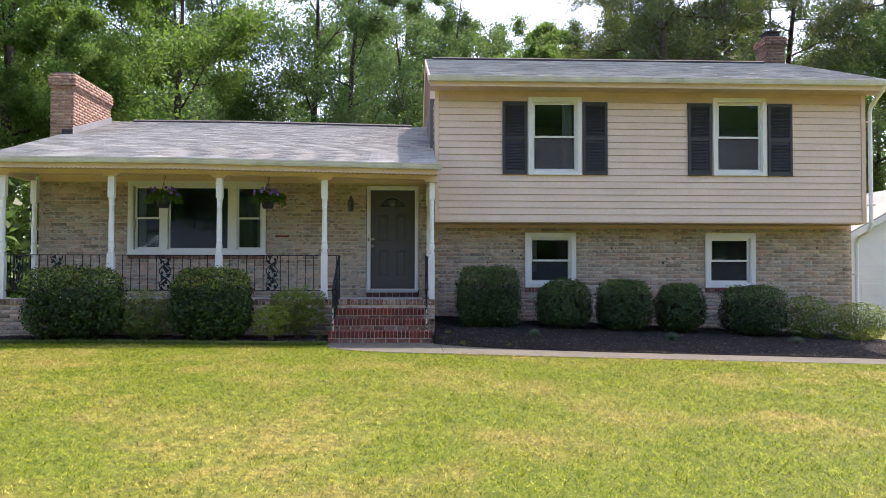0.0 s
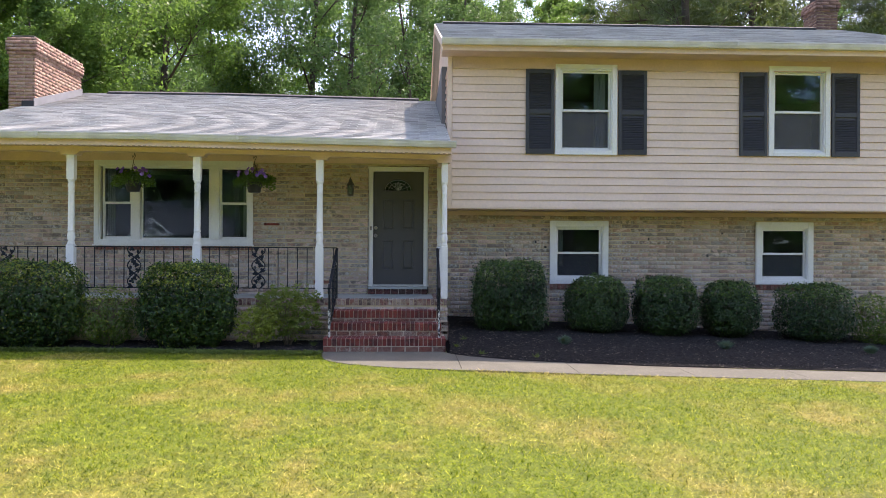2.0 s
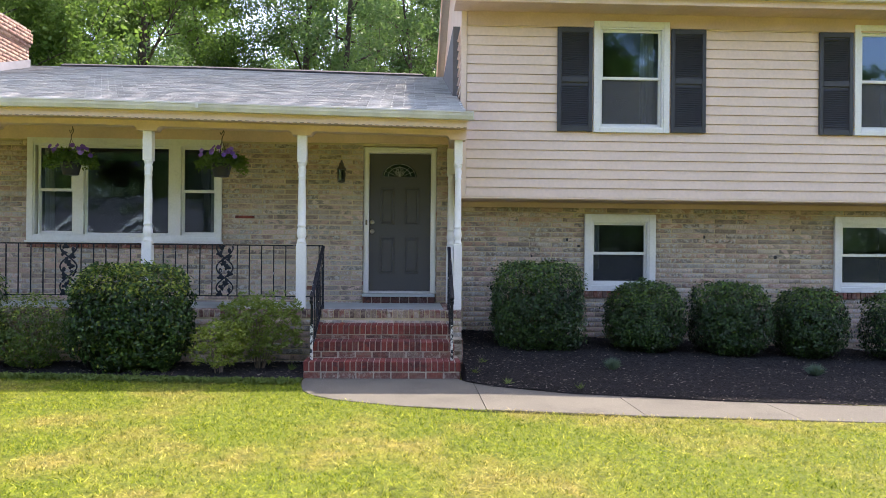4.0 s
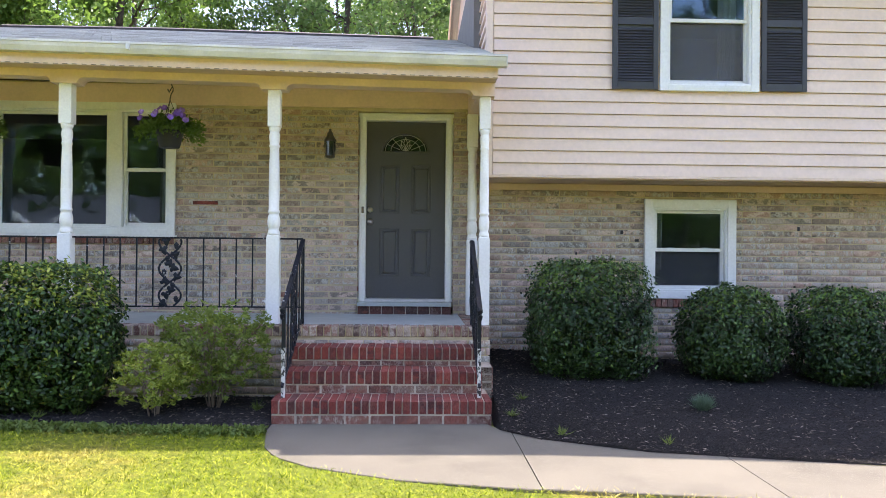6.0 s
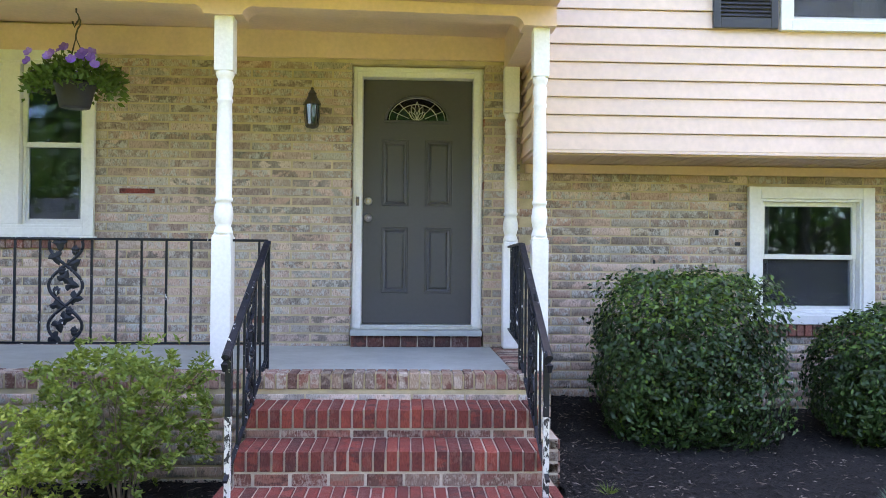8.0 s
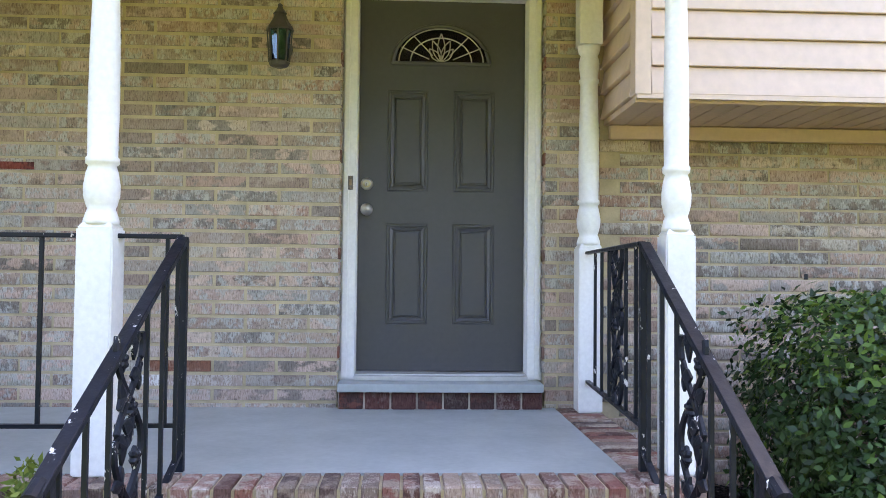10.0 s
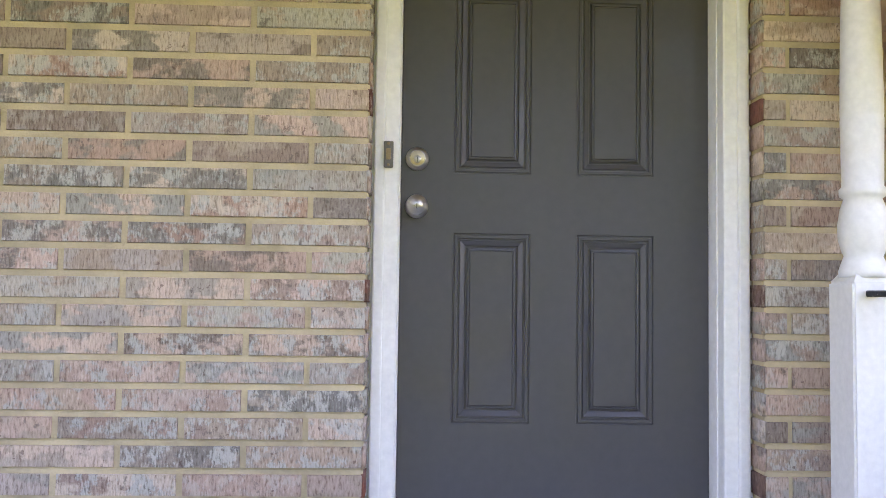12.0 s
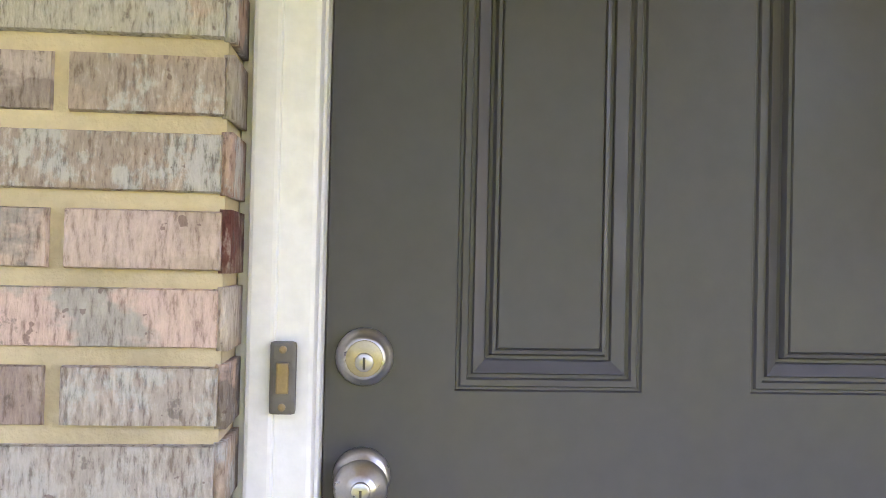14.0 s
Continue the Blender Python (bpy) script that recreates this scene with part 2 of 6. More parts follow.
MULCH = mat_mulch("dark mulch", [(0.0, (0.005, 0.0045, 0.005)), (1.0, (0.009, 0.0075, 0.008))])
CHIP = mat_mulch("bark chip", [(0.0, (0.005, 0.0045, 0.005)), (0.6, (0.013, 0.011, 0.011)), (0.90, (0.055, 0.048, 0.042)), (0.955, (0.25, 0.20, 0.165)), (1.0, (0.42, 0.36, 0.30))])


def mat_grass(name, blades):
    m = Mat(name, 0.6)
    patch = m.ramp(m.noise(0.55, detail=5, rough=0.6), (0.46, 0.0), (0.58, 1.0))
    patch2 = m.ramp(m.noise(2.3, detail=4), (0.42, 0.0), (0.66, 0.8))
    green = m.ramp(m.rand() if blades else m.noise(60), (0.0, (0.045, 0.085, 0.004)), (0.35, (0.13, 0.19, 0.008)), (0.7, (0.25, 0.315, 0.015)), (1.0, (0.50, 0.50, 0.07)))
    dry = m.ramp(m.rand() if blades else m.noise(40), (0.0, (0.095, 0.092, 0.012)), (0.35, (0.27, 0.24, 0.04)), (0.7, (0.44, 0.37, 0.085)), (1.0, (0.74, 0.62, 0.26)))
    c = m.mix(m.math("MULTIPLY", patch, m.math("ADD", patch2, 0.35)), green, dry)
    c = m.mix(1.0, c, m.ramp(m.noise(13, detail=6, rough=0.85), (0.37, (0.34, 0.40, 0.34)), (0.5, (1.0, 1.02, 1.0)), (0.63, (1.72, 1.64, 1.78))), "MULTIPLY")
    m.color(c if blades else m.mix(0.5, c, (0.05, 0.052, 0.012)))
    m.b.inputs["Specular IOR Level"].default_value = 0.15
    if blades:
        tr = m.node("ShaderNodeBsdfTranslucent", Color=c)
        mx = m.node("ShaderNodeMixShader", Fac=0.35)
        m.t.links.new(m.b.outputs[0], mx.inputs[1])
        m.t.links.new(tr.outputs[0], mx.inputs[2])
        m.t.links.new(mx.outputs[0], m.out.inputs[0])
    else:
        m.bump(m.noise(70, detail=5), 0.8, 0.03)
    return m.m


GRASS, GRASS_BLADE = mat_grass("lawn soil and thatch", False), mat_grass("grass blade", True)


def mat_shingle():
    m = Mat("grey asphalt shingle", 0.93)
    c = m.ramp(m.rand(), (0.0, (0.33, 0.325, 0.295)), (0.5, (0.47, 0.465, 0.42)), (1.0, (0.58, 0.57, 0.52)))
    c = m.mix(m.ramp(m.noise(0.9, m.pos(1, 0.4, 1), 5), (0.4, 0.0), (0.75, 0.4)), c, (0.29, 0.28, 0.26))
    c = m.mix(1.0, c, m.ramp(m.noise(220, detail=2), (0.3, 0.72), (0.7, 1.0)), "MULTIPLY")
    m.color(c)
    m.bump(m.noise(180), 0.5, 0.004)
    return m.m


SHINGLE = mat_shingle()


def mat_glass(name, tint=(1, 1, 1), extra=0.0):
    """Window glass: a clear pane with a mirror coat that grows at grazing angles."""
    m = Mat(name, 0.0)
    clear = m.node("ShaderNodeBsdfTransparent", Color=tint)
    gloss = m.node("ShaderNodeBsdfGlossy", Roughness=0.015, Color=(0.60, 0.80, 1.0))
    fr = m.node("ShaderNodeFresnel", IOR=1.52)
    n = m.node("ShaderNodeBump", Strength=0.012, Distance=0.05, Height=m.noise(2.5))
    m.put(gloss.inputs["Normal"], n.outputs[0])
    mx = m.node("ShaderNodeMixShader", Fac=m.math("ADD", m.math("MULTIPLY", fr.outputs[0], 1.15), extra))
    m.t.links.new(clear.outputs[0], mx.inputs[1])
    m.t.links.new(gloss.outputs[0], mx.inputs[2])
    m.t.links.new(mx.outputs[0], m.out.inputs[0])
    return m.m


GLASS = mat_glass("window glass", (0.75, 0.80, 0.82), 0.02)


def mat_screen(name, tone, cover):
    m = Mat(name, 0.8, color=tone)
    clear = m.node("ShaderNodeBsdfTransparent", Color=(1, 1, 1))
    mx = m.node("ShaderNodeMixShader", Fac=cover)
    m.t.links.new(clear.outputs[0], mx.inputs[1])
    m.t.links.new(m.b.outputs[0], mx.inputs[2])
    m.t.links.new(mx.outputs[0], m.out.inputs[0])
    return m.m


SCREEN = mat_screen("insect screen", (0.10, 0.10, 0.105), 0.45)
FINE_SCREEN = mat_screen("fine insect screen", (0.045, 0.05, 0.055), 0.35)


# ---- mesh helpers ----
def box(bm, x0, x1, y0, y1, z0, z1):
    v = [bm.verts.new(p) for p in ((x0, y0, z0), (x1, y0, z0), (x1, y1, z0), (x0, y1, z0), (x0, y0, z1), (x1, y0, z1), (x1, y1, z1), (x0, y1, z1))]
    for f in ((3, 2, 1, 0), (4, 5, 6, 7), (0, 1, 5, 4), (1, 2, 6, 5), (2, 3, 7, 6), (3, 0, 4, 7)):
        bm.faces.new([v[i] for i in f])


def boxes(*dims, bevel=0.0):
    bm = bmesh.new()
    for d in dims:
        box(bm, *d)
    if bevel:
        bmesh.ops.bevel(bm, geom=bm.edges[:], offset=bevel, segments=2, affect="EDGES", profile=0.6)
    return bm


def tube(bm, points, radius, sides=8, cap=True):
    """A round bar along points; radius is one number or one for each point."""
    pts = [Vector(p) for p in points]
    rs = radius if isinstance(radius, (list, tuple)) else [radius] * len(pts)
    rings = []
    for i, p in enumerate(pts):
        d = (pts[min(i + 1, len(pts) - 1)] - pts[max(i - 1, 0)]).normalized()
        a = d.cross(Vector((0, 0, 1)) if abs(d.z) < 0.9 else Vector((0, 1, 0))).normalized()
        b = d.cross(a)
        rings.append([bm.verts.new(p + (a * math.cos(k * math.tau / sides) + b * math.sin(k * math.tau / sides)) * rs[i]) for k in range(sides)])
    for r0, r1 in zip(rings, rings[1:]):
        for k in range(sides):
            bm.faces.new((r0[k], r0[(k + 1) % sides], r1[(k + 1) % sides], r1[k]))
    if cap:
        bm.faces.new(rings[0][::-1]), bm.faces.new(rings[-1])


def lathe(bm, profile, at=(0, 0, 0), sides=20, axis="z"):
    """A turned body from (radius, height) pairs."""
    rings = []
    for r, h in profile:
        ring = []
        for k in range(sides):
            a = k * math.tau / sides
            p = (r * math.cos(a), r * math.sin(a), h) if axis == "z" else (r * math.cos(a), h, r * math.sin(a))
            ring.append(bm.verts.new(Vector(p) + Vector(at)))
        rings.append(ring)
    for r0, r1 in zip(rings, rings[1:]):
        for k in range(sides):
            f = (r0[k], r0[(k + 1) % sides], r1[(k + 1) % sides], r1[k])
            bm.faces.new(f if axis == "z" else f[::-1])
    bm.faces.new(rings[0][::-1] if axis == "z" else rings[0]), bm.faces.new(rings[-1] if axis == "z" else rings[-1][::-1])


def prism(bm, outline, y0, y1):
    """A plate from an outline of (x, z), running from y0 to y1."""
    a = [bm.verts.new((x, y0, z)) for x, z in outline]
    b = [bm.verts.new((x, y1, z)) for x, z in outline]
    bm.faces.new(a), bm.faces.new(b[::-1])
    n = len(a)
    for i in range(n):
        bm.faces.new((a[i], b[i], b[(i + 1) % n], a[(i + 1) % n]))


def extrude_x(bm, outline, x0, x1):
    """A bar from an outline of (y, z), running from x0 to x1."""
    a = [bm.verts.new((x0, y, z)) for y, z in outline]
    b = [bm.verts.new((x1, y, z)) for y, z in outline]
    bm.faces.new(a[::-1]), bm.faces.new(b)
    n = len(a)
    for i in range(n):
        bm.faces.new((a[i], a[(i + 1) % n], b[(i + 1) % n], b[i]))


def origin(ob):
    v = Vector((0, 0, 0))
    while ob:
        v, ob = v + ob.location, ob.parent
    return v


def mesh_of(name, bm, material, smooth=False):
    me = bpy.data.meshes.new(name)
    bmesh.ops.recalc_face_normals(bm, faces=bm.faces)
    bm.to_mesh(me)
    bm.free()
    me.materials.append(material)
    if smooth:
        me.shade_smooth()
    return me


def part(name, bm, material, parent=None, label="", smooth=False):
    """Links a bmesh in world places as one mesh under its parent."""
    if parent:
        bmesh.ops.translate(bm, verts=bm.verts, vec=-origin(parent))
    ob = new(name, mesh_of(name, bm, material, smooth))
    ob.parent = parent
    return tagged(ob, label)


def thing(name, at, label, category, group="", kind=""):
    ob = new(name)
    ob.location, ob.empty_display_size = at, 0.1
    return tagged(ob, label, category, group, kind)


def structure(name, bm, material, label, smooth=False):
    return tagged(part(name, bm, material, None, "", smooth), label, "", "", "structure")


def quick(name, verts, faces, material, parent=None):
    """A mesh object from numpy arrays; faces all with the same count of corners."""
    verts, faces = np.asarray(verts, dtype=np.float32).reshape(-1, 3), np.asarray(faces, dtype=np.int32)
    if parent:
        verts = verts - np.array(origin(parent), dtype=np.float32)
    me = bpy.data.meshes.new(name)
    n, k = faces.shape
    me.vertices.add(len(verts)), me.loops.add(n * k), me.polygons.add(n)
    me.vertices.foreach_set("co", verts.ravel())
    me.loops.foreach_set("vertex_index", faces.ravel())
    me.polygons.foreach_set("loop_start", np.arange(0, n * k, k, dtype=np.int32))
    me.update(calc_edges=True)
    me.materials.append(material)
    ob = new(name, me)
    ob.parent = parent
    return ob


rng = np.random.default_rng(7)


def leaf_arrays(centres, directions, length, width, fold=0.25, facing=None):
    """Folded leaves of four corners each: base, side, tip, side. facing: the way their faces turn."""
    n = len(centres)
    d = directions / np.linalg.norm(directions, axis=1, keepdims=True)
    side = np.cross(d, rng.normal(size=(n, 3)) if facing is None else facing)
    side /= np.linalg.norm(side, axis=1, keepdims=True) + 1e-9
    up = np.cross(side, d)
    ln = (length * rng.uniform(0.65, 1.25, n))[:, None]
    wd = (width * rng.uniform(0.7, 1.2, n))[:, None]
    v = np.stack([centres, centres + d * ln * 0.45 + side * wd * 0.5 + up * wd * fold, centres + d * ln, centres + d * ln * 0.45 - side * wd * 0.5 + up * wd * fold], 1)
    return v.reshape(-1, 3), np.arange(n * 4).reshape(n, 4)


# ---- ground ----
def ground_z(x, y):
    return -0.025 * max(0.0, min(x, 14) - 1.0) - 0.012 * max(0.0, min(-6.0 - y, 14))


def sheet(name, nx, ny, x0, x1, y0, y1, z, material, label):
    xs = np.linspace(x0, x1, nx)
    ys = np.linspace(y0, y1, ny)
    v = [(x, y, z(x, y)) for y in ys for x in xs]
    f = [(j * nx + i, j * nx + i + 1, (j + 1) * nx + i + 1, (j + 1) * nx + i) for j in range(ny - 1) for i in range(nx - 1)]
    return tagged(quick(name, v, f, material), label, "", "", "structure")


sheet("ground", 161, 161, -400, 400, -400, 400, ground_z, GRASS, "mown lawn ground with dry yellow patches")

WALL_Y, SIDE_Y, POST_Y, PORCH_Z, DOOR_Z = -0.185, -0.80, -1.61, 0.733, 0.90
WALL_L, WALL_R, STEP_X = -7.16, 9.67, 0.86
OPEN_DOOR = (-0.545, 0.545, PORCH_Z, 3.035)
OPEN_PICTURE = (-5.377, -2.593, 1.601, 3.088)
OPEN_LOW = [(2.743, 3.808, 0.927, 2.066), (6.532, 7.597, 0.927, 2.066)]
OPEN_UP = [(2.72, 3.80, 3.19, 4.76), (6.48, 7.58, 3.20, 4.78)]


def wall_with_openings(x0, x1, z0, z1, y0, y1, openings):
    """Solid wall pieces round openings, as boxes."""
    out, x = [], x0
    for a, b, c, d in sorted(openings):
        out.append((x, a, y0, y1, z0, z1))
        if c > z0:
            out.append((a, b, y0, y1, z0, c))
        if d < z1:
            out.append((a, b, y0, y1, d, z1))
        x = b
    out.append((x, x1, y0, y1, z0, z1))
    return boxes(*out)


MORTAR_Y = WALL_Y + 0.007
wall_main = structure("wall_front_main", wall_with_openings(WALL_L, STEP_X, -0.3, 3.32, MORTAR_Y, 0.10, [OPEN_DOOR, OPEN_PICTURE]), MORTAR, "tan brick front wall of the main wing with light mortar")
wall_low = structure("wall_front_lower", wall_with_openings(STEP_X, WALL_R, -0.6, 2.32, MORTAR_Y, 0.10, OPEN_LOW), MORTAR, "whitewashed tan brick wall of the lower storey")
structure("wall_left", boxes((WALL_L, WALL_L + 0.2, 0.10, 8.0, -0.3, 3.3)), MORTAR, "plain brick side wall of the main wing")
structure("wall_right", boxes((WALL_R - 0.2, WALL_R, 0.10, 6.8, -0.6, 2.3)), MORTAR, "plain brick side wall of the lower storey")
structure("wall_back", boxes((WALL_L + 0.2, WALL_R - 0.2, 6.7, 6.9, -0.6, 5.2)), MORTAR, "plain back wall")
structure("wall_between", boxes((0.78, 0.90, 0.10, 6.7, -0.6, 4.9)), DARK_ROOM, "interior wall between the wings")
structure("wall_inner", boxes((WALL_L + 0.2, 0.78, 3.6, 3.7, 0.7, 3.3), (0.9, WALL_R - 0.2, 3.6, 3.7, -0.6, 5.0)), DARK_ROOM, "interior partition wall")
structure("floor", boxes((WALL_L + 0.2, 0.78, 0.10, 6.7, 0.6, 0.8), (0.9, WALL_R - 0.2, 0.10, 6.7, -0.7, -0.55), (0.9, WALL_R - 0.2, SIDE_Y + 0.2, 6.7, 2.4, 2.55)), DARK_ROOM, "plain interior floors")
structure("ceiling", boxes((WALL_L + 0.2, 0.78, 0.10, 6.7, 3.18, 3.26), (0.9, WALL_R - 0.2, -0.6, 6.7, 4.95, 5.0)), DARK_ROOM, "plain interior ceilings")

# upper storey: lapped siding boards on a sheathing wall
wall_upper = structure("wall_front_upper", wall_with_openings(STEP_X + 0.02, WALL_R - 0.04, 2.27, 5.0, SIDE_Y + 0.02, SIDE_Y + 0.16, OPEN_UP), SIDING, "pale pink vinyl lap siding on the overhanging upper storey")
gable_left = structure("wall_gable_left", boxes((STEP_X + 0.02, STEP_X + 0.16, SIDE_Y + 0.16, 6.8, 2.27, 5.0)), SIDING, "pale pink lap siding on the upper storey's side")
structure("wall_gable_right", boxes((WALL_R - 0.18, WALL_R - 0.04, SIDE_Y + 0.16, 6.8, 2.27, 5.0)), SIDING, "pale pink lap siding on the far side")


def board(bm, x0, x1, z0, z1, y):
    extrude_x(bm, [(y + 0.0195, z0), (y - 0.009, z0), (y - 0.011, z0 + 0.003), (y - 0.010, z0 + 0.014), (y + 0.006, z1), (y + 0.0195, z1)], x0, x1)


LAP, Z = 0.1332, 2.267
while Z < 4.70:
    spans, x = [], STEP_X + 0.07
    for a, b, c, d in OPEN_UP:
        if Z < d - 0.02 and Z + LAP > c + 0.02:
            spans.append((x, a + 0.01))
            x = b - 0.01
    spans.append((x, WALL_R - 0.12))
    for a, b in spans:
        bm = bmesh.new()
        board(bm, a, b, Z, Z + LAP - 0.0045, SIDE_Y)
        part("siding_board", bm, SIDING, wall_upper)
    for a, b, c, d in OPEN_UP:
        # the short piece cut round the foot of a window
        if Z < c < Z + LAP and Z + LAP > c + 0.02:
            bm = bmesh.new()
            board(bm, a + 0.012, b - 0.012, Z, max(c + 0.004, Z + 0.03), SIDE_Y)
            part("siding_board", bm, SIDING, wall_upper)
    bm = bmesh.new()
    extrude_x(bm, [(0.0195, 0), (-0.018, 0), (-0.020, 0.004), (-0.016, 0.014), (0.006, LAP - 0.006), (0.0195, LAP - 0.006)], SIDE_Y + 0.07, 6.8)
    bmesh.ops.transform(bm, matrix=Matrix.Translation((STEP_X, 0, Z)) @ Matrix(((0, 1, 0, 0), (1, 0, 0, 0), (0, 0, 1, 0), (0, 0, 0, 1))), verts=bm.verts)
    part("siding_board", bm, SIDING, gable_left)
    Z += LAP
structure("trim_corner", boxes((STEP_X - 0.012, STEP_X + 0.065, SIDE_Y - 0.018, SIDE_Y + 0.07, 2.262, 4.98), (WALL_R - 0.115, WALL_R - 0.025, SIDE_Y - 0.018, SIDE_Y + 0.07, 2.262, 4.98), bevel=0.006), SIDING, "pale pink vinyl corner posts")
structure("trim_band", boxes((STEP_X, WALL_R - 0.03, SIDE_Y - 0.012, SIDE_Y + 0.018, 2.245, 2.266)), SIDING, "starter strip under the siding")
structure("trim_frieze_upper", boxes((STEP_X + 0.07, WALL_R - 0.12, SIDE_Y - 0.028, SIDE_Y + 0.019, 4.675, 4.92)), CEIL, "tan frieze board under the upper eave")
# underside of the overhang, with narrow perforated strips
bm = boxes((STEP_X, WALL_R - 0.05, SIDE_Y + 0.0205, MORTAR_Y + 0.02, 2.232, 2.262))
x = STEP_X + 0.1
while x < WALL_R - 0.15:
    box(bm, x, x + 0.008, SIDE_Y + 0.05, MORTAR_Y - 0.06, 2.228, 2.2315)
    x += 0.1
structure("trim_overhang_soffit", bm, CEIL, "tan vinyl soffit under the overhang")
structure("trim_ledger", boxes((STEP_X + 0.02, WALL_R - 0.06, WALL_Y - 0.05, WALL_Y - 0.012, 2.155, 2.228), bevel=0.006), CEIL, "cream ledger board above the brick")


# ---- roofs ----
def roof_side(name, x0, x1, y_eave, z_eave, y_ridge, z_ridge, label):
    """One slope of a roof: a thin deck with courses of three-tab shingles on it."""
    run = math.hypot(y_ridge - y_eave, z_ridge - z_eave)
    uy, uz = (y_ridge - y_eave) / run, (z_ridge - z_eave) / run
    bm = bmesh.new()
    extrude_x(bm, [(y_eave, z_eave), (y_ridge, z_ridge), (y_ridge, z_ridge - 0.10), (y_eave, z_eave - 0.05)], x0, x1)
    deck = structure(name, bm, SHINGLE, label)
    v, f, s, k = [], [], 0.0, 0
    ny, nz = -uz * (1 if uy > 0 else -1), abs(uy)
    while s < run - 0.02:
        e = min(s + 0.155, run)
        x = x0 - (0.15 if k % 2 else 0.0)
        while x < x1:
            a, b = max(x + 0.004, x0), min(x + 0.301, x1)
            if b - a > 0.03:
                lift, lo = 0.012 + rng.uniform(0, 0.004), 0.001
                n = len(v)
                for px in (a, b):
                    for t, h in ((s - 0.01, lo), (s - 0.01, lift), (e, 0.003)):
                        v.append((px, y_eave + uy * t + ny * h, z_eave + uz * t + nz * h))
                f += [(n, n + 3, n + 4, n + 1), (n + 1, n + 4, n + 5, n + 2)]
            x += 0.305
        s += 0.142
        k += 1
    o = quick("shingles", v, f, SHINGLE, deck)
    tagged(o, "weathered grey three-tab shingles", "", "", "stuff")
    return deck


EAVE_Y, EAVE_Z, RIDGE_Y, RIDGE_Z = -2.02, 3.285, 4.4, 5.10
roof_side("roof_main_front", -7.42, STEP_X - 0.015, EAVE_Y, EAVE_Z, RIDGE_Y, RIDGE_Z, "grey asphalt shingle roof over the main wing and porch")
roof_side("roof_main_back", -7.42, STEP_X - 0.015, 10.8, EAVE_Z, RIDGE_Y, RIDGE_Z, "grey asphalt shingle back slope of the main wing")
U_EAVE_Y, U_EAVE_Z, U_RIDGE_Y, U_RIDGE_Z = -1.36, 5.05, 3.0, 6.50
roof_side("roof_upper_front", 0.74, 9.86, U_EAVE_Y, U_EAVE_Z, U_RIDGE_Y, U_RIDGE_Z, "grey asphalt shingle roof of the upper storey")
roof_side("roof_upper_back", 0.74, 9.86, 7.36, U_EAVE_Z, U_RIDGE_Y, U_RIDGE_Z, "grey asphalt shingle back slope of the upper storey")
for x0, x1, y, z, w in ((-6.80, 0.40, RIDGE_Y, RIDGE_Z, 0.15), (0.9, 9.2, U_RIDGE_Y, U_RIDGE_Z, 0.15)):
    bm = bmesh.new()
    extrude_x(bm, [(y - w, z - 0.03), (y - w, z + 0.005), (y, z + 0.06), (y + w, z + 0.005), (y + w, z - 0.03)], x0, x1)
    structure("ridge_vent", bm, BLACKCAP, "dark ridge vent along the roof's top")
# gable ends
for x0, x1, pts, mt, nm in ((WALL_L, WALL_L + 0.2, [(-1.9, 3.3), (8.0, 3.3), (8.0, 3.85), (RIDGE_Y, RIDGE_Z - 0.11), (-1.9, EAVE_Z - 0.05)], SIDING, "wall_gable_main"),
                            (STEP_X + 0.02, STEP_X + 0.16, [(SIDE_Y, 5.0), (6.8, 5.0), (6.8, 5.15), (U_RIDGE_Y, U_RIDGE_Z - 0.11), (SIDE_Y, 5.2)], SIDING, "wall_gable_top_left"),
                            (WALL_R - 0.18, WALL_R - 0.04, [(SIDE_Y, 5.0), (6.8, 5.0), (6.8, 5.15), (U_RIDGE_Y, U_RIDGE_Z - 0.11), (SIDE_Y, 5.2)], SIDING, "wall_gable_top_right")):
    bm = bmesh.new()
    extrude_x(bm, pts, x0, x1)
    structure(nm, bm, mt, "pale pink siding in the gable")
# rake boards
for x, pts, nm in ((-7.43, [(EAVE_Y, EAVE_Z - 0.16), (EAVE_Y, EAVE_Z - 0.01), (RIDGE_Y, RIDGE_Z - 0.01), (10.8, EAVE_Z - 0.01), (10.8, EAVE_Z - 0.16), (RIDGE_Y, RIDGE_Z - 0.16)], "trim_rake_main"),
                   (0.715, [(U_EAVE_Y, U_EAVE_Z - 0.16), (U_EAVE_Y, U_EAVE_Z - 0.005), (U_RIDGE_Y, U_RIDGE_Z - 0.005), (7.36, U_EAVE_Z - 0.005), (7.36, U_EAVE_Z - 0.16), (U_RIDGE_Y, U_RIDGE_Z - 0.16)], "trim_rake_upper"),
                   (9.862, [(U_EAVE_Y, U_EAVE_Z - 0.16), (U_EAVE_Y, U_EAVE_Z - 0.005), (U_RIDGE_Y, U_RIDGE_Z - 0.005), (7.36, U_EAVE_Z - 0.005), (7.36, U_EAVE_Z - 0.16), (U_RIDGE_Y, U_RIDGE_Z - 0.16)], "trim_rake_far")):
    bm = bmesh.new()
    extrude_x(bm, pts, x, x + 0.022)
    structure(nm, bm, SIDING if x > 0 else CREAM, "painted rake board along the roof edge")


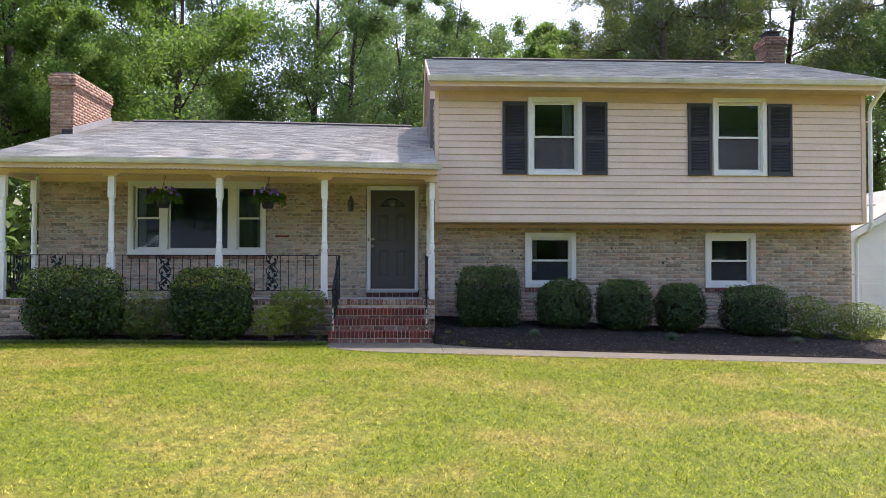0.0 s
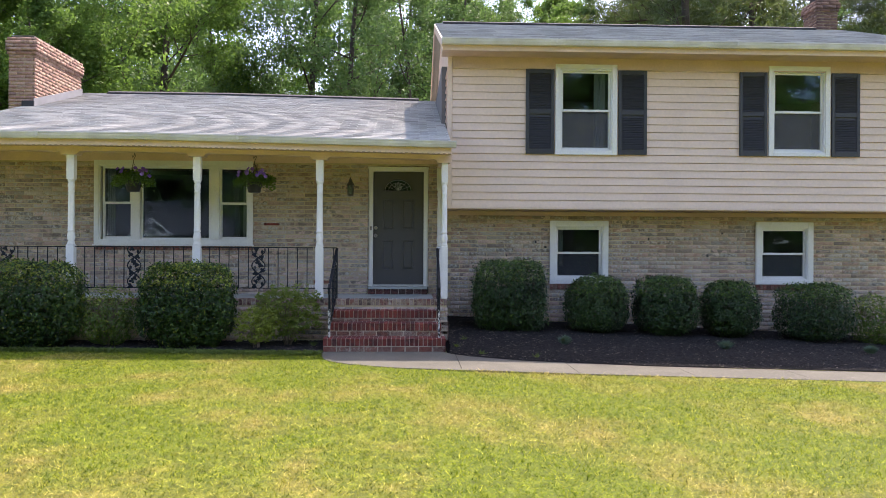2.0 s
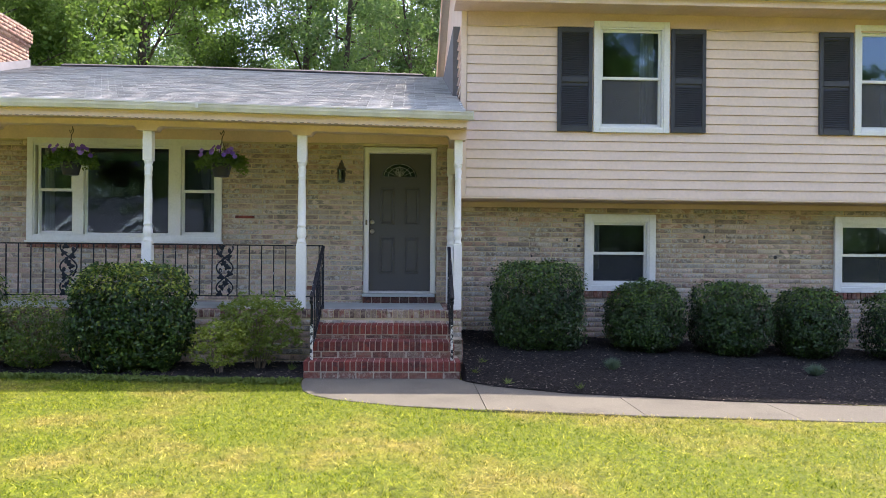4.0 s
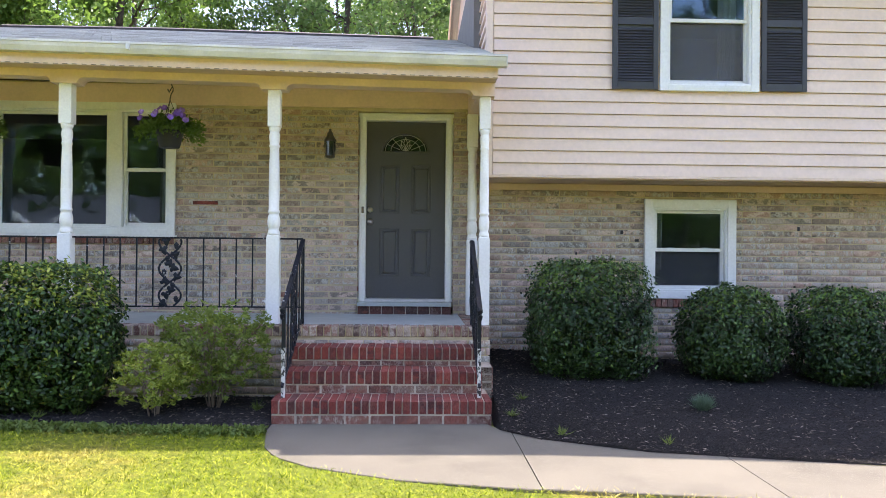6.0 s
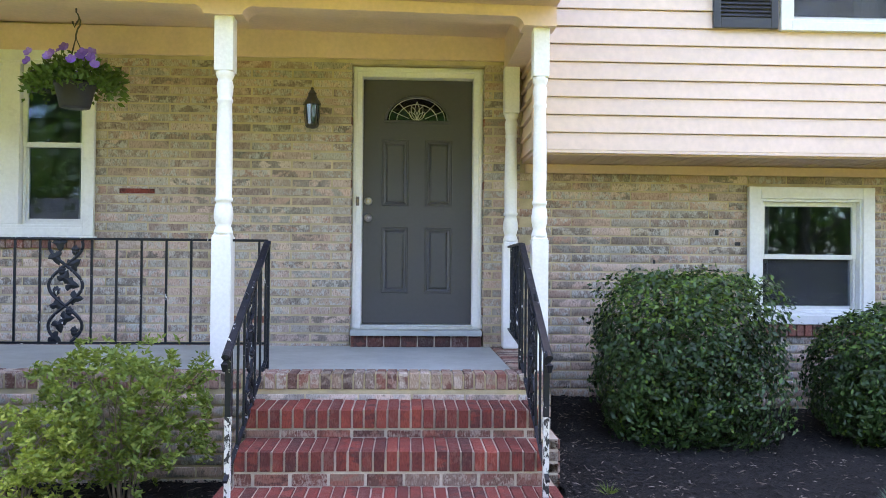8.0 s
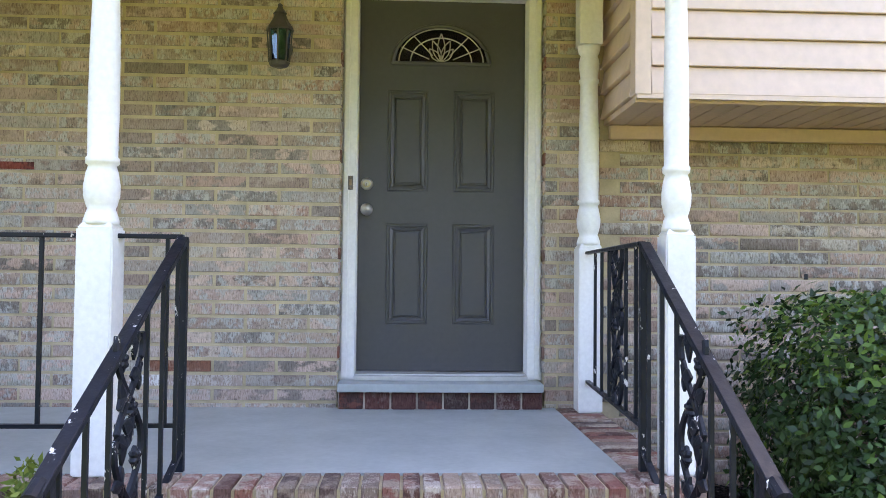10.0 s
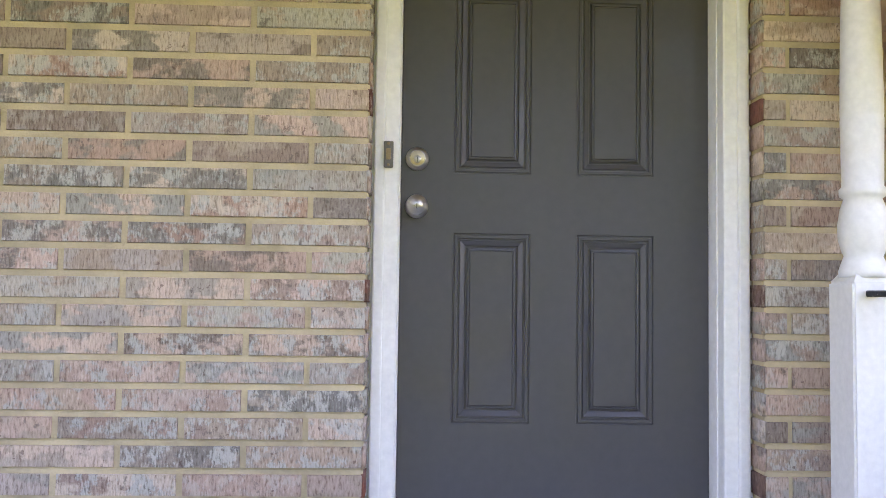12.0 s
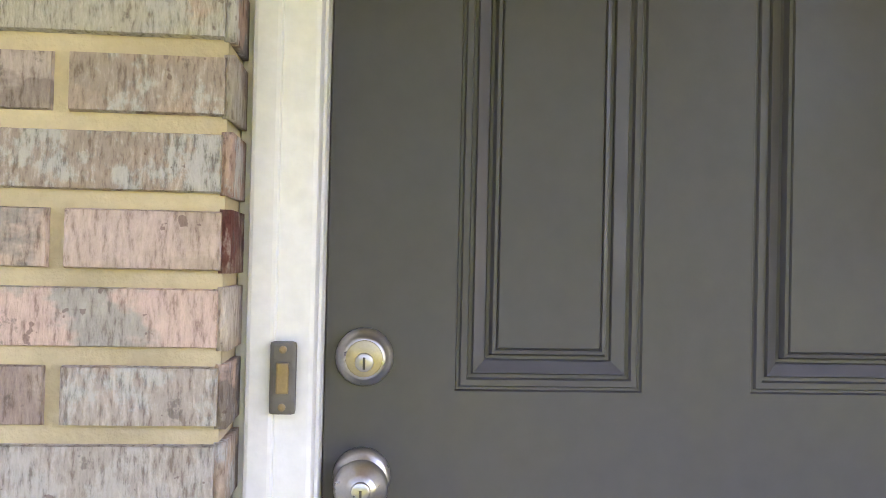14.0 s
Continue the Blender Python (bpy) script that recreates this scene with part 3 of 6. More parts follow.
def gutter(x0, x1, y, z, name):
    """An open box gutter with a rolled lip, its front at y and its top at z."""
    bm = bmesh.new()
    extrude_x(bm, [(y + 0.12, z - 0.10), (y + 0.03, z - 0.10), (y + 0.008, z - 0.055), (y + 0.002, z - 0.022), (y - 0.006, z - 0.020), (y - 0.006, z), (y + 0.012, z),
                   (y + 0.012, z - 0.05), (y + 0.034, z - 0.09), (y + 0.12, z - 0.09)], x0, x1)
    g = structure(name, bm, GUTTER, "pale green-grey aluminium gutter with stains")
    for x in (x0, x1):
        part("end_cap", boxes((x - 0.004, x + 0.004, y - 0.002, y + 0.12, z - 0.102, z - 0.004)), GUTTER, g)
    x = x0 + 1.9
    while x < x1 - 0.5:
        part("seam", boxes((x, x + 0.03, y - 0.009, y + 0.01, z - 0.07, z + 0.002)), GUTTER, g)
        x += 3.05
    return g


gutter(-7.44, 0.93, -2.10, 3.28, "gutter_main")
gutter(0.72, 9.88, -1.44, 5.04, "gutter_upper")
structure("trim_fascia_main", boxes((-7.40, 0.86, -1.98, -1.955, 3.085, 3.235)), CREAM, "cream fascia board of the porch eave")
structure("trim_fascia_upper", boxes((0.74, 9.86, -1.32, -1.29, 4.855, 5.025)), CREAM, "cream fascia of the upper eave")
bm = boxes((-7.40, 0.86, -1.955, -1.705, 3.10, 3.115))
x = -7.3
while x < 0.8:
    box(bm, x, x + 0.05, -1.90, -1.76, 3.0965, 3.0995)
    x += 0.1
vent = bmesh.new()
x = -7.35
while x < 0.82:
    box(vent, x, x + 0.045, -1.9825, -1.979, 3.088, 3.094)
    x += 0.085
structure("trim_vent_strip", vent, TWIG, "row of small dark vent slots under the porch eave")
structure("trim_soffit_main", bm, CEIL, "perforated tan soffit of the porch eave")
bm = boxes((0.74, 9.86, -1.29, SIDE_Y - 0.002, 4.865, 4.885))
x = 0.85
while x < 9.7:
    box(bm, x, x + 0.04, -1.24, -0.9, 4.8615, 4.8645)
    x += 0.1
structure("trim_soffit_upper", bm, CEIL, "perforated tan soffit of the upper eave")
structure("ceiling_porch", boxes((-7.40, STEP_X - 0.02, -1.515, MORTAR_Y, 3.30, 3.32)), CREAM, "cream painted porch ceiling")
structure("trim_frieze_porch", boxes((WALL_L, STEP_X - 0.02, WALL_Y - 0.03, MORTAR_Y - 0.001, 3.07, 3.298), bevel=0.004), CREAM, "cream frieze board above the brick")

# the porch roof has settled towards the steps
def settle(x):
    return float(np.interp(x, (-7.4, -4.0, -1.9, 0.9), (0.040, 0.034, 0.0, -0.045)))


def settled(ob):
    bm = bmesh.new()
    bm.from_mesh(ob.data)
    off = origin(ob)
    if len(bm.verts) < 4000:
        for cut in (-4.0, -1.9):
            bmesh.ops.bisect_plane(bm, geom=bm.verts[:] + bm.edges[:] + bm.faces[:], plane_co=Vector((cut, 0, 0)) - off, plane_no=(1, 0, 0))
    for vert in bm.verts:
        vert.co.z += settle(vert.co.x + off.x)
    bm.to_mesh(ob.data)
    bm.free()


# porch beam with scalloped brackets at each post
POSTS = [-7.18, -5.195, -3.205, -1.247, 0.772]
bm = boxes((-7.40, 0.86, -1.70, -1.52, 3.03, 3.26))
for px in POSTS:
    a, b = (px - 0.19, px + 0.19)
    if px > 0:
        b = 0.86
    out = [(a, 3.03)]
    for i in range(7):
        u = i / 6 * math.pi / 2
        out.append((a + 0.075 * math.sin(u) * 0.9, 3.03 - 0.055 * (1 - math.cos(u))))
    if px > 0:
        out += [(b, 2.975), (b, 3.03)]
    else:
        for i in range(7):
            u = (6 - i) / 6 * math.pi / 2
            out.append((b - 0.075 * math.sin(u) * 0.9, 3.03 - 0.055 * (1 - math.cos(u))))
        out.append((b, 3.03))
    prism(bm, [p for i, p in enumerate(out) if i == 0 or (abs(p[0] - out[i - 1][0]) + abs(p[1] - out[i - 1][1])) > 1e-4], -1.703, -1.517)
structure("beam_porch", bm, CREAM, "cream painted porch beam with scalloped brackets")
structure("beam_side", boxes((0.70, 0.857, -1.519, WALL_Y - 0.031, 3.03, 3.297), (-7.397, -7.22, -1.519, WALL_Y - 0.031, 3.03, 3.297)), CREAM, "cream painted beams on the porch's sides")

for ob in list(bpy.data.objects):
    if ob.name in ("roof_main_front", "roof_main_back", "trim_rake_main", "gutter_main", "trim_fascia_main", "trim_vent_strip", "trim_soffit_main", "ceiling_porch", "beam_porch", "beam_side", "ridge_vent"):
        settled(ob)
        for child in ob.children:
            settled(child)


# ---- windows ----
def glazed(win, x0, x1, z0, z1, y, screen=None):
    g = part("pane", boxes((x0, x1, y, y + 0.006, z0, z1)), GLASS, win)
    g.visible_shadow = False
    if screen:
        s = part("insect_screen", boxes((x0 - 0.004, x1 + 0.004, y - 0.022, y - 0.020, z0 - 0.004, z1 + 0.004)), screen, win, "grey insect screen")
        s.visible_shadow = False


def frame_boxes(x0, x1, z0, z1, y0, y1, w, wb=None, wt=None, bevel=0.004):
    wb, wt = wb or w, wt or w
    return boxes((x0, x0 + w, y0, y1, z0, z1), (x1 - w, x1, y0, y1, z0, z1), (x0 + w, x1 - w, y0 + 0.001, y1 - 0.001, z0, z0 + wb), (x0 + w, x1 - w, y0 + 0.001, y1 - 0.001, z1 - wt, z1), bevel=bevel)


def double_hung(win, x0, x1, z0, z1, y, screen):
    """Upper sash in front, lower sash behind a screen."""
    mid = (z0 + z1) / 2
    part("upper_sash", frame_boxes(x0, x1, mid - 0.02, z1, y + 0.030, y + 0.065, 0.036, 0.04), VINYL, win)
    part("lower_sash", frame_boxes(x0, x1, z0, mid + 0.02, y + 0.070, y + 0.105, 0.036, 0.05), VINYL, win)
    part("screen_frame", frame_boxes(x0 + 0.004, x1 - 0.004, z0, mid + 0.016, y + 0.040, y + 0.052, 0.020, bevel=0.002), VINYL, win)
    glazed(win, x0 + 0.036, x1 - 0.036, mid + 0.02, z1 - 0.036, y + 0.046)
    glazed(win, x0 + 0.036, x1 - 0.036, z0 + 0.05, mid - 0.02, y + 0.086, screen)
    part("sash_lock", boxes((x0 + (x1 - x0) * 0.25 - 0.03, x0 + (x1 - x0) * 0.25 + 0.03, y + 0.06, y + 0.075, mid + 0.0205, mid + 0.032), (x0 + (x1 - x0) * 0.75 - 0.03, x0 + (x1 - x0) * 0.75 + 0.03, y + 0.06, y + 0.075, mid + 0.0205, mid + 0.032)), VINYL, win)


def window(name, opening, y, label, units=None, casing=0.085, proud=0.035, sill=True, screen=None):
    x0, x1, z0, z1 = opening
    win = thing(name, ((x0 + x1) / 2, y, z0), label, "window", "", "structure")
    part("casing", frame_boxes(x0, x1, z0, z1, y - proud, y + 0.12, casing, casing * 0.8, casing, 0.006), VINYL, win)
    part("inner_trim", frame_boxes(x0 + casing, x1 - casing, z0 + casing * 0.8, z1 - casing, y - proud + 0.018, y + 0.119, 0.022, bevel=0.003), VINYL, win)
    a, b, c, d = x0 + casing + 0.022, x1 - casing - 0.022, z0 + casing * 0.8 + 0.022, z1 - casing - 0.022
    if units is None:
        double_hung(win, a, b, c, d, y - 0.005, screen)
    else:
        for kind, u0, u1 in units:
            if kind == "hung":
                double_hung(win, x0 + u0 - 0.036, x0 + u1 + 0.036, c, d, y - 0.005, screen)
            elif kind == "fixed":
                part("fixed_sash", frame_boxes(x0 + u0 - 0.03, x0 + u1 + 0.03, c, d, y + 0.03, y + 0.07, 0.03), VINYL, win)
                glazed(win, x0 + u0, x0 + u1, c + 0.03, d - 0.03, y + 0.05)
            else:
                part("mullion", boxes((x0 + u0, x0 + u1, y - proud + 0.014, y + 0.118, c, d), bevel=0.006), VINYL, win)
    if sill:
        part("sill", boxes((x0 - 0.02, x1 + 0.02, y - proud - 0.022, y + 0.02, z0 - 0.028, z0 - 0.001), bevel=0.005), VINYL, win)
    return win


window("window_picture", OPEN_PICTURE, WALL_Y, "white triple window with a wide fixed middle pane", [("hung", 0.17, 0.61), ("mullion", 0.648, 0.80), ("fixed", 0.84, 2.0), ("mullion", 2.04, 2.19), ("hung", 2.23, 2.66)])
for i, op in enumerate(OPEN_LOW):
    window("window_lower_%d" % (i + 1), op, WALL_Y, "white vinyl double-hung window in the brick wall", None, 0.10, 0.045, False, FINE_SCREEN)
for i, op in enumerate(OPEN_UP):
    window("window_upper_%d" % (i + 1), op, SIDE_Y, "white vinyl double-hung window in the siding", None, 0.085, 0.045, False, SCREEN)


def shutter(x0, x1, z0, z1):
    """A louvred shutter: stiles, rails and tilted slats."""
    y = SIDE_Y - 0.042
    s = thing("shutter", ((x0 + x1) / 2, y, z0), "charcoal louvred vinyl shutter beside an upper window", "shutter", "window shutters")
    part("shutter_frame", boxes((x0, x0 + 0.055, y, y + 0.036, z0, z1), (x1 - 0.055, x1, y, y + 0.036, z0, z1), (x0 + 0.055, x1 - 0.055, y + 0.001, y + 0.035, z0, z0 + 0.08),
                                   (x0 + 0.055, x1 - 0.055, y + 0.001, y + 0.035, z1 - 0.07, z1), (x0 + 0.055, x1 - 0.055, y + 0.001, y + 0.035, (z0 + z1) / 2 - 0.04, (z0 + z1) / 2 + 0.04), bevel=0.005), SHUTTER, s)
    part("backing", boxes((x0 + 0.05, x1 - 0.05, y + 0.024, y + 0.030, z0 + 0.05, z1 - 0.05)), SHUTTER, s)
    slat = None
    z = z0 + 0.09
    while z < z1 - 0.09:
        if abs(z + 0.015 - (z0 + z1) / 2) > 0.06:
            if slat is None:
                bm = bmesh.new()
                extrude_x(bm, [(0.022, 0.030), (0.004, 0.002), (0.008, -0.002), (0.026, 0.026)], x0 + 0.056, x1 - 0.056)
                bmesh.ops.translate(bm, verts=bm.verts, vec=(0, y, z))
                slat = part("slat", bm, SHUTTER, s)
                first = z
            else:
                o = new("slat", slat.data)
                o.parent, o.location = s, (0, 0, z - first)
        z += 0.030
    return s


for x0, x1 in ((2.205, 2.70), (3.825, 4.325), (5.965, 6.455), (7.61, 8.115)):
    shutter(x0, x1, 3.20, 4.665)


# ---- curtains seen through the glass ----
def curtain(x0, x1, z0, z1, y, tilt=0.0, label="white curtain hanging behind a window"):
    n, m = 40, 8
    v = []
    for j in range(m + 1):
        for i in range(n + 1):
            u, w = i / n, j / m
            xx = x0 + (x1 - x0) * u + tilt * (1 - w) * (1 - u)
            v.append((xx, y + 0.03 * math.sin(u * 26) + 0.01 * math.sin(u * 9 + w * 3), z0 + (z1 - z0) * w))
    f = [(j * (n + 1) + i, j * (n + 1) + i + 1, (j + 1) * (n + 1) + i + 1, (j + 1) * (n + 1) + i) for j in range(m) for i in range(n)]
    o = quick("curtain", v, f, CURTAIN)
    s = o.modifiers.new("thickness", "SOLIDIFY")
    s.thickness = 0.004
    tagged(o, label, "curtain", "window curtains")


curtain(3.46, 3.66, 3.2, 4.7, SIDE_Y + 0.26)
curtain(2.86, 3.02, 1.25, 1.98, 0.02, -0.16, "cream cafe curtain tied beside a lower window")
curtain(-5.22, -5.08, 1.7, 3.0, 0.02)
curtain(-2.80, -2.68, 1.7, 3.0, 0.02)
curtain(-3.40, -3.30, 1.7, 3.0, 0.02)


# ---- front door ----
door = thing("door_front", (0, 0, DOOR_Z), "closed charcoal painted panel door with a leaded fan light", "door", "", "structure")
# jamb, brick mould and threshold
trim = tagged(part("door_trim", boxes((-0.545, -0.462, -0.105, 0.10, PORCH_Z + 0.13, 3.03), (0.462, 0.545, -0.105, 0.10, PORCH_Z + 0.13, 3.03), (-0.462, 0.462, -0.104, 0.10, 2.945, 3.03), bevel=0.006), WHITE, door), "white painted door casing")
part("door_casing", boxes((-0.532, -0.502, -0.118, -0.100, PORCH_Z + 0.14, 3.02), (0.502, 0.532, -0.118, -0.100, PORCH_Z + 0.14, 3.02), (-0.502, 0.502, -0.117, -0.100, 2.985, 3.02), bevel=0.005), WHITE, door)
part("door_stop", boxes((-0.480, -0.4585, -0.060, 0.05, DOOR_Z - 0.01, 2.95), (0.4585, 0.480, -0.060, 0.05, DOOR_Z - 0.01, 2.95), bevel=0.003), WHITE, door)
part("threshold", boxes((-0.462, 0.462, -0.15, 0.08, DOOR_Z - 0.035, DOOR_Z - 0.012), (-0.462, 0.462, -0.11, 0.08, DOOR_Z - 0.012, DOOR_Z - 0.004), bevel=0.003), MILL, door, "aluminium threshold")
part("door_sill", boxes((-0.537, 0.528, -0.275, 0.08, DOOR_Z - 0.080, DOOR_Z - 0.036), bevel=0.006), SLAB, door, "grey painted wooden sill")

PANELS = [(-0.303, -0.074, 1.882, 2.445), (0.063, 0.292, 1.882, 2.445), (-0.303, -0.074, 1.152, 1.706), (0.063, 0.292, 1.152, 1.706)]
FAN_Z, FAN_R, FAN_X = 2.595, 0.262, -0.009


def fan_outline(r, z0, squash=0.80, n=20):
    return [(FAN_X + r * math.cos(math.pi * i / n), z0 + squash * r * math.sin(math.pi * i / n)) for i in range(n + 1)]


# leaf: pieces round the fan light and panel recesses
leaf = bmesh.new()
zs = [DOOR_Z, 1.152, 1.706, 1.882, 2.445, FAN_Z]
for z0, z1, holes in ((zs[0], zs[1], []), (zs[1], zs[2], PANELS[2:]), (zs[2], zs[3], []), (zs[3], zs[4], PANELS[:2]), (zs[4], zs[5], [])):
    x = -0.457
    for a, b, c, d in holes:
        box(leaf, x, a, 0.0, 0.044, z0, z1)
        x = b
    box(leaf, x, 0.457, 0.0, 0.044, z0, z1)
out = fan_outline(FAN_R, FAN_Z)
prism(leaf, [(FAN_X + FAN_R, FAN_Z), (0.457, FAN_Z), (0.457, 2.945), (FAN_X, 2.945)] + [p for p in out[10:0:-1]], 0.0, 0.044)
prism(leaf, [(-0.457, FAN_Z), (FAN_X - FAN_R, FAN_Z)] + [p for p in out[19:9:-1]] + [(FAN_X, 2.945), (-0.457, 2.945)], 0.0, 0.044)
part("leaf", leaf, DOOR, door)


def panel(a, b, c, d):
    """An embossed panel: rings of moulding that step in and out, then a raised field."""
    bm = bmesh.new()
    steps = [(0.0, 0.0), (0.002, 0.004), (0.005, 0.004), (0.007, 0.0), (0.014, 0.0), (0.016, 0.006), (0.020, 0.006), (0.022, 0.002), (0.036, 0.010), (0.038, 0.014), (0.042, 0.014), (0.045, 0.005), (0.049, 0.004), (0.0505, 0.007), (0.0525, 0.004), (0.055, 0.004)]
    rings = [[bm.verts.new(p) for p in ((a + i, y, c + i), (b - i, y, c + i), (b - i, y, d - i), (a + i, y, d - i))] for i, y in steps]
    for r0, r1 in zip(rings, rings[1:]):
        for k in range(4):
            bm.faces.new((r0[k], r0[(k + 1) % 4], r1[(k + 1) % 4], r1[k]))
    bm.faces.new(rings[-1])
    return bm


for p in PANELS:
    part("door_panel", panel(*p), DOOR, door)

# fan light: frame, glass and lead came
bm = bmesh.new()
tube(bm, [(x, -0.004, z) for x, z in fan_outline(FAN_R + 0.004, FAN_Z)], 0.012, 8)
tube(bm, [(FAN_X - FAN_R - 0.01, -0.004, FAN_Z), (FAN_X + FAN_R + 0.01, -0.004, FAN_Z)], 0.012, 8)
fan = part("fan_light", bm, DOOR, door)
bm = bmesh.new()
prism(bm, fan_outline(FAN_R, FAN_Z), 0.012, 0.018)
LEADED = mat_glass("leaded glass", (0.30, 0.30, 0.29), 0.03)
part("fan_glass", bm, LEADED, fan)
bm = bmesh.new()
for r in (0.235, 0.17):
    tube(bm, [(x, 0.008, z) for x, z in fan_outline(r, FAN_Z + 0.012)], 0.004, 6)
for i, a in enumerate((28, 52, 128, 152)):
    c, s = math.cos(radians(a)), math.sin(radians(a))
    tube(bm, [(FAN_X + 0.075 * c, 0.008, FAN_Z + 0.06 * s), (FAN_X + 0.25 * c, 0.008, FAN_Z + 0.20 * s)], 0.0035, 6)
for a, ln in ((90, 0.16), (68, 0.13), (112, 0.13), (48, 0.10), (132, 0.10)):
    c, s = math.cos(radians(a)), math.sin(radians(a))
    pts = []
    for k in range(9):
        u = k / 8 * math.pi
        w = 0.020 * math.sin(u)
        q = ln * k / 8
        pts.append((FAN_X + q * c - w * s, 0.006, FAN_Z + 0.012 + q * s + w * c))
    tube(bm, pts, 0.0035, 6)
    tube(bm, [(2 * (FAN_X + c * ln * k / 8) - p[0], 0.006, 2 * (FAN_Z + 0.012 + s * ln * k / 8) - p[2]) for k, p in enumerate(pts)], 0.0035, 6)
part("lead_came", bm, METAL, fan, "silver lead lines in a shell shape")

# lock and knob
for nm, z, prof in (("deadbolt", 1.922, [(0.034, 0.0), (0.034, -0.006), (0.030, -0.012), (0.026, -0.014), (0.026, -0.020), (0.022, -0.022)]),
                    ("door_knob", 1.781, [(0.034, 0.0), (0.034, -0.004), (0.028, -0.010), (0.014, -0.014), (0.013, -0.026), (0.020, -0.032), (0.029, -0.040), (0.031, -0.050), (0.027, -0.060), (0.018, -0.064), (0.017, -0.0665)])):
    bm = bmesh.new()
    lathe(bm, prof, (-0.411, -0.001, z), 28, "y")
    k = part(nm, bm, METAL, door, "satin nickel lock with keyhole", True)
    y = prof[-1][1] - 0.001
    bm = bmesh.new()
    lathe(bm, [(0.011, y), (0.011, y - 0.003), (0.010, y - 0.004)], (-0.411, 0, z - (0.004 if z > 1.9 else 0)), 16, "y")
    part("key_cylinder", bm, METAL, k, "", True)
    if nm == "deadbolt":
        bm = bmesh.new()
        lathe(bm, [(0.0215, y + 0.002), (0.0215, y - 0.0005), (0.0205, y - 0.0012)], (-0.411, 0, z), 24, "y")
        part("lock_face", bm, GILT, k, "pale brass lock face", True)
    part("key_slot", boxes((-0.4125, -0.4095, y - 0.0062, y - 0.0042, z - 0.012, z + 0.002)), BRONZE, k)
bell = thing("doorbell", (-0.492, -0.118, 1.88), "small bronze doorbell button on the white casing", "doorbell")
part("bell_plate", boxes((-0.5055, -0.4785, -0.128, -0.1182, 1.876, 1.951), bevel=0.004), BELL, bell)
part("bell_button", boxes((-0.4985, -0.4855, -0.133, -0.1275, 1.898, 1.930), bevel=0.002), BRASS, bell, "worn brass button")
for z in (1.884, 1.943):
    bm = bmesh.new()
    lathe(bm, [(0.004, -0.128), (0.004, -0.130), (0.002, -0.131)], (-0.492, 0, z), 10, "y")
    part("screw", bm, BRASS, bell)

# ---- porch floor and steps ----
P_L, P_R, P_F = -7.40, 0.82, -1.80
structure("floor_porch", boxes((P_L + 0.12, 0.60, P_F + 0.205, MORTAR_Y - 0.002, PORCH_Z - 0.12, PORCH_Z - 0.004)), SLAB, "grey painted concrete porch floor")
porch_wall = structure("wall_porch", boxes((P_L + 0.012, P_R - 0.012, P_F + 0.012, MORTAR_Y - 0.003, -0.3, PORCH_Z - 0.125), (P_L + 0.012, P_R - 0.012, P_F + 0.012, P_F + 0.2, PORCH_Z - 0.126, PORCH_Z - 0.012), (0.602, P_R - 0.012, P_F + 0.2, MORTAR_Y - 0.003, PORCH_Z - 0.126, PORCH_Z - 0.012)), MORTAR, "tan brick porch base with a rowlock edge")
STEP_Z, STEP_Y, STEP_W = [0.205, 0.402, 0.572], [-2.74, -2.42, -2.11], [(-1.07, 0.755), (-1.0, 0.70), (-1.0, 0.70)]
steps = thing("front_steps", (-0.15, -2.4, 0.0), "worn red brick front steps with pale mortar", "steps", "", "structure")
part("core", boxes(*[(a + 0.01, b - 0.01, y + 0.012, P_F + 0.010, (-0.2 if i == 0 else STEP_Z[i - 1] - 0.02), z - 0.009) for i, (z, y, (a, b)) in enumerate(zip(STEP_Z, STEP_Y, STEP_W))]), STEP_MORTAR, steps, "pale mortar bed")
part("cheek", boxes((0.70, P_R - 0.012, -2.12, P_F + 0.011, -0.2, 0.40)), STEP_MORTAR, steps)


def unit_brick(name, material, soft=0.10):
    """A brick of size one with worn, uneven edges, to be scaled."""
    bm = bmesh.new()
    box(bm, 0, 1, 0, 1, 0, 1)
    bmesh.ops.bevel(bm, geom=bm.edges[:], offset=soft, segments=1, affect="EDGES")
    return mesh_of(name, bm, material)


def brick_at(me, parent, x0, x1, y0, y1, z0, z1):
    o = new("brick", me)
    o.parent = parent
    o.location = Vector((x0, y0, z0)) - origin(parent)
    o.scale = (x1 - x0, y1 - y0, z1 - z0)
    return o


def wear(a):
    return random.uniform(-a, a)


NOSE, RISER = unit_brick("rowlock_brick", RED_BRICK, 0.07), unit_brick("riser_brick", RISER_BRICK, 0.05)
for i, (z, y, (a, b)) in enumerate(zip(STEP_Z, STEP_Y, STEP_W)):
    n = round((b - a) / 0.0677)
    p = (b - a) / n
    back = (STEP_Y + [P_F])[i + 1] + 0.05
    for k in range(n):
        brick_at(NOSE, steps, a + k * p + 0.0038, a + (k + 1) * p - 0.0038, y + wear(0.005), back, z - 0.118, z + wear(0.004))
    low = 0.0 if i == 0 else STEP_Z[i - 1]
    x, k = a - (0.1 if i % 2 else 0.0), 0
    while x < b:
        x0, x1 = max(x + 0.005, a + 0.004), min(x + 0.197, b - 0.004)
        if x1 - x0 > 0.03:
            brick_at(RISER, steps, x0, x1, y + 0.008 + wear(0.003), y + 0.10, low + 0.004 if i else -0.03, z - 0.126)
        x += 0.203
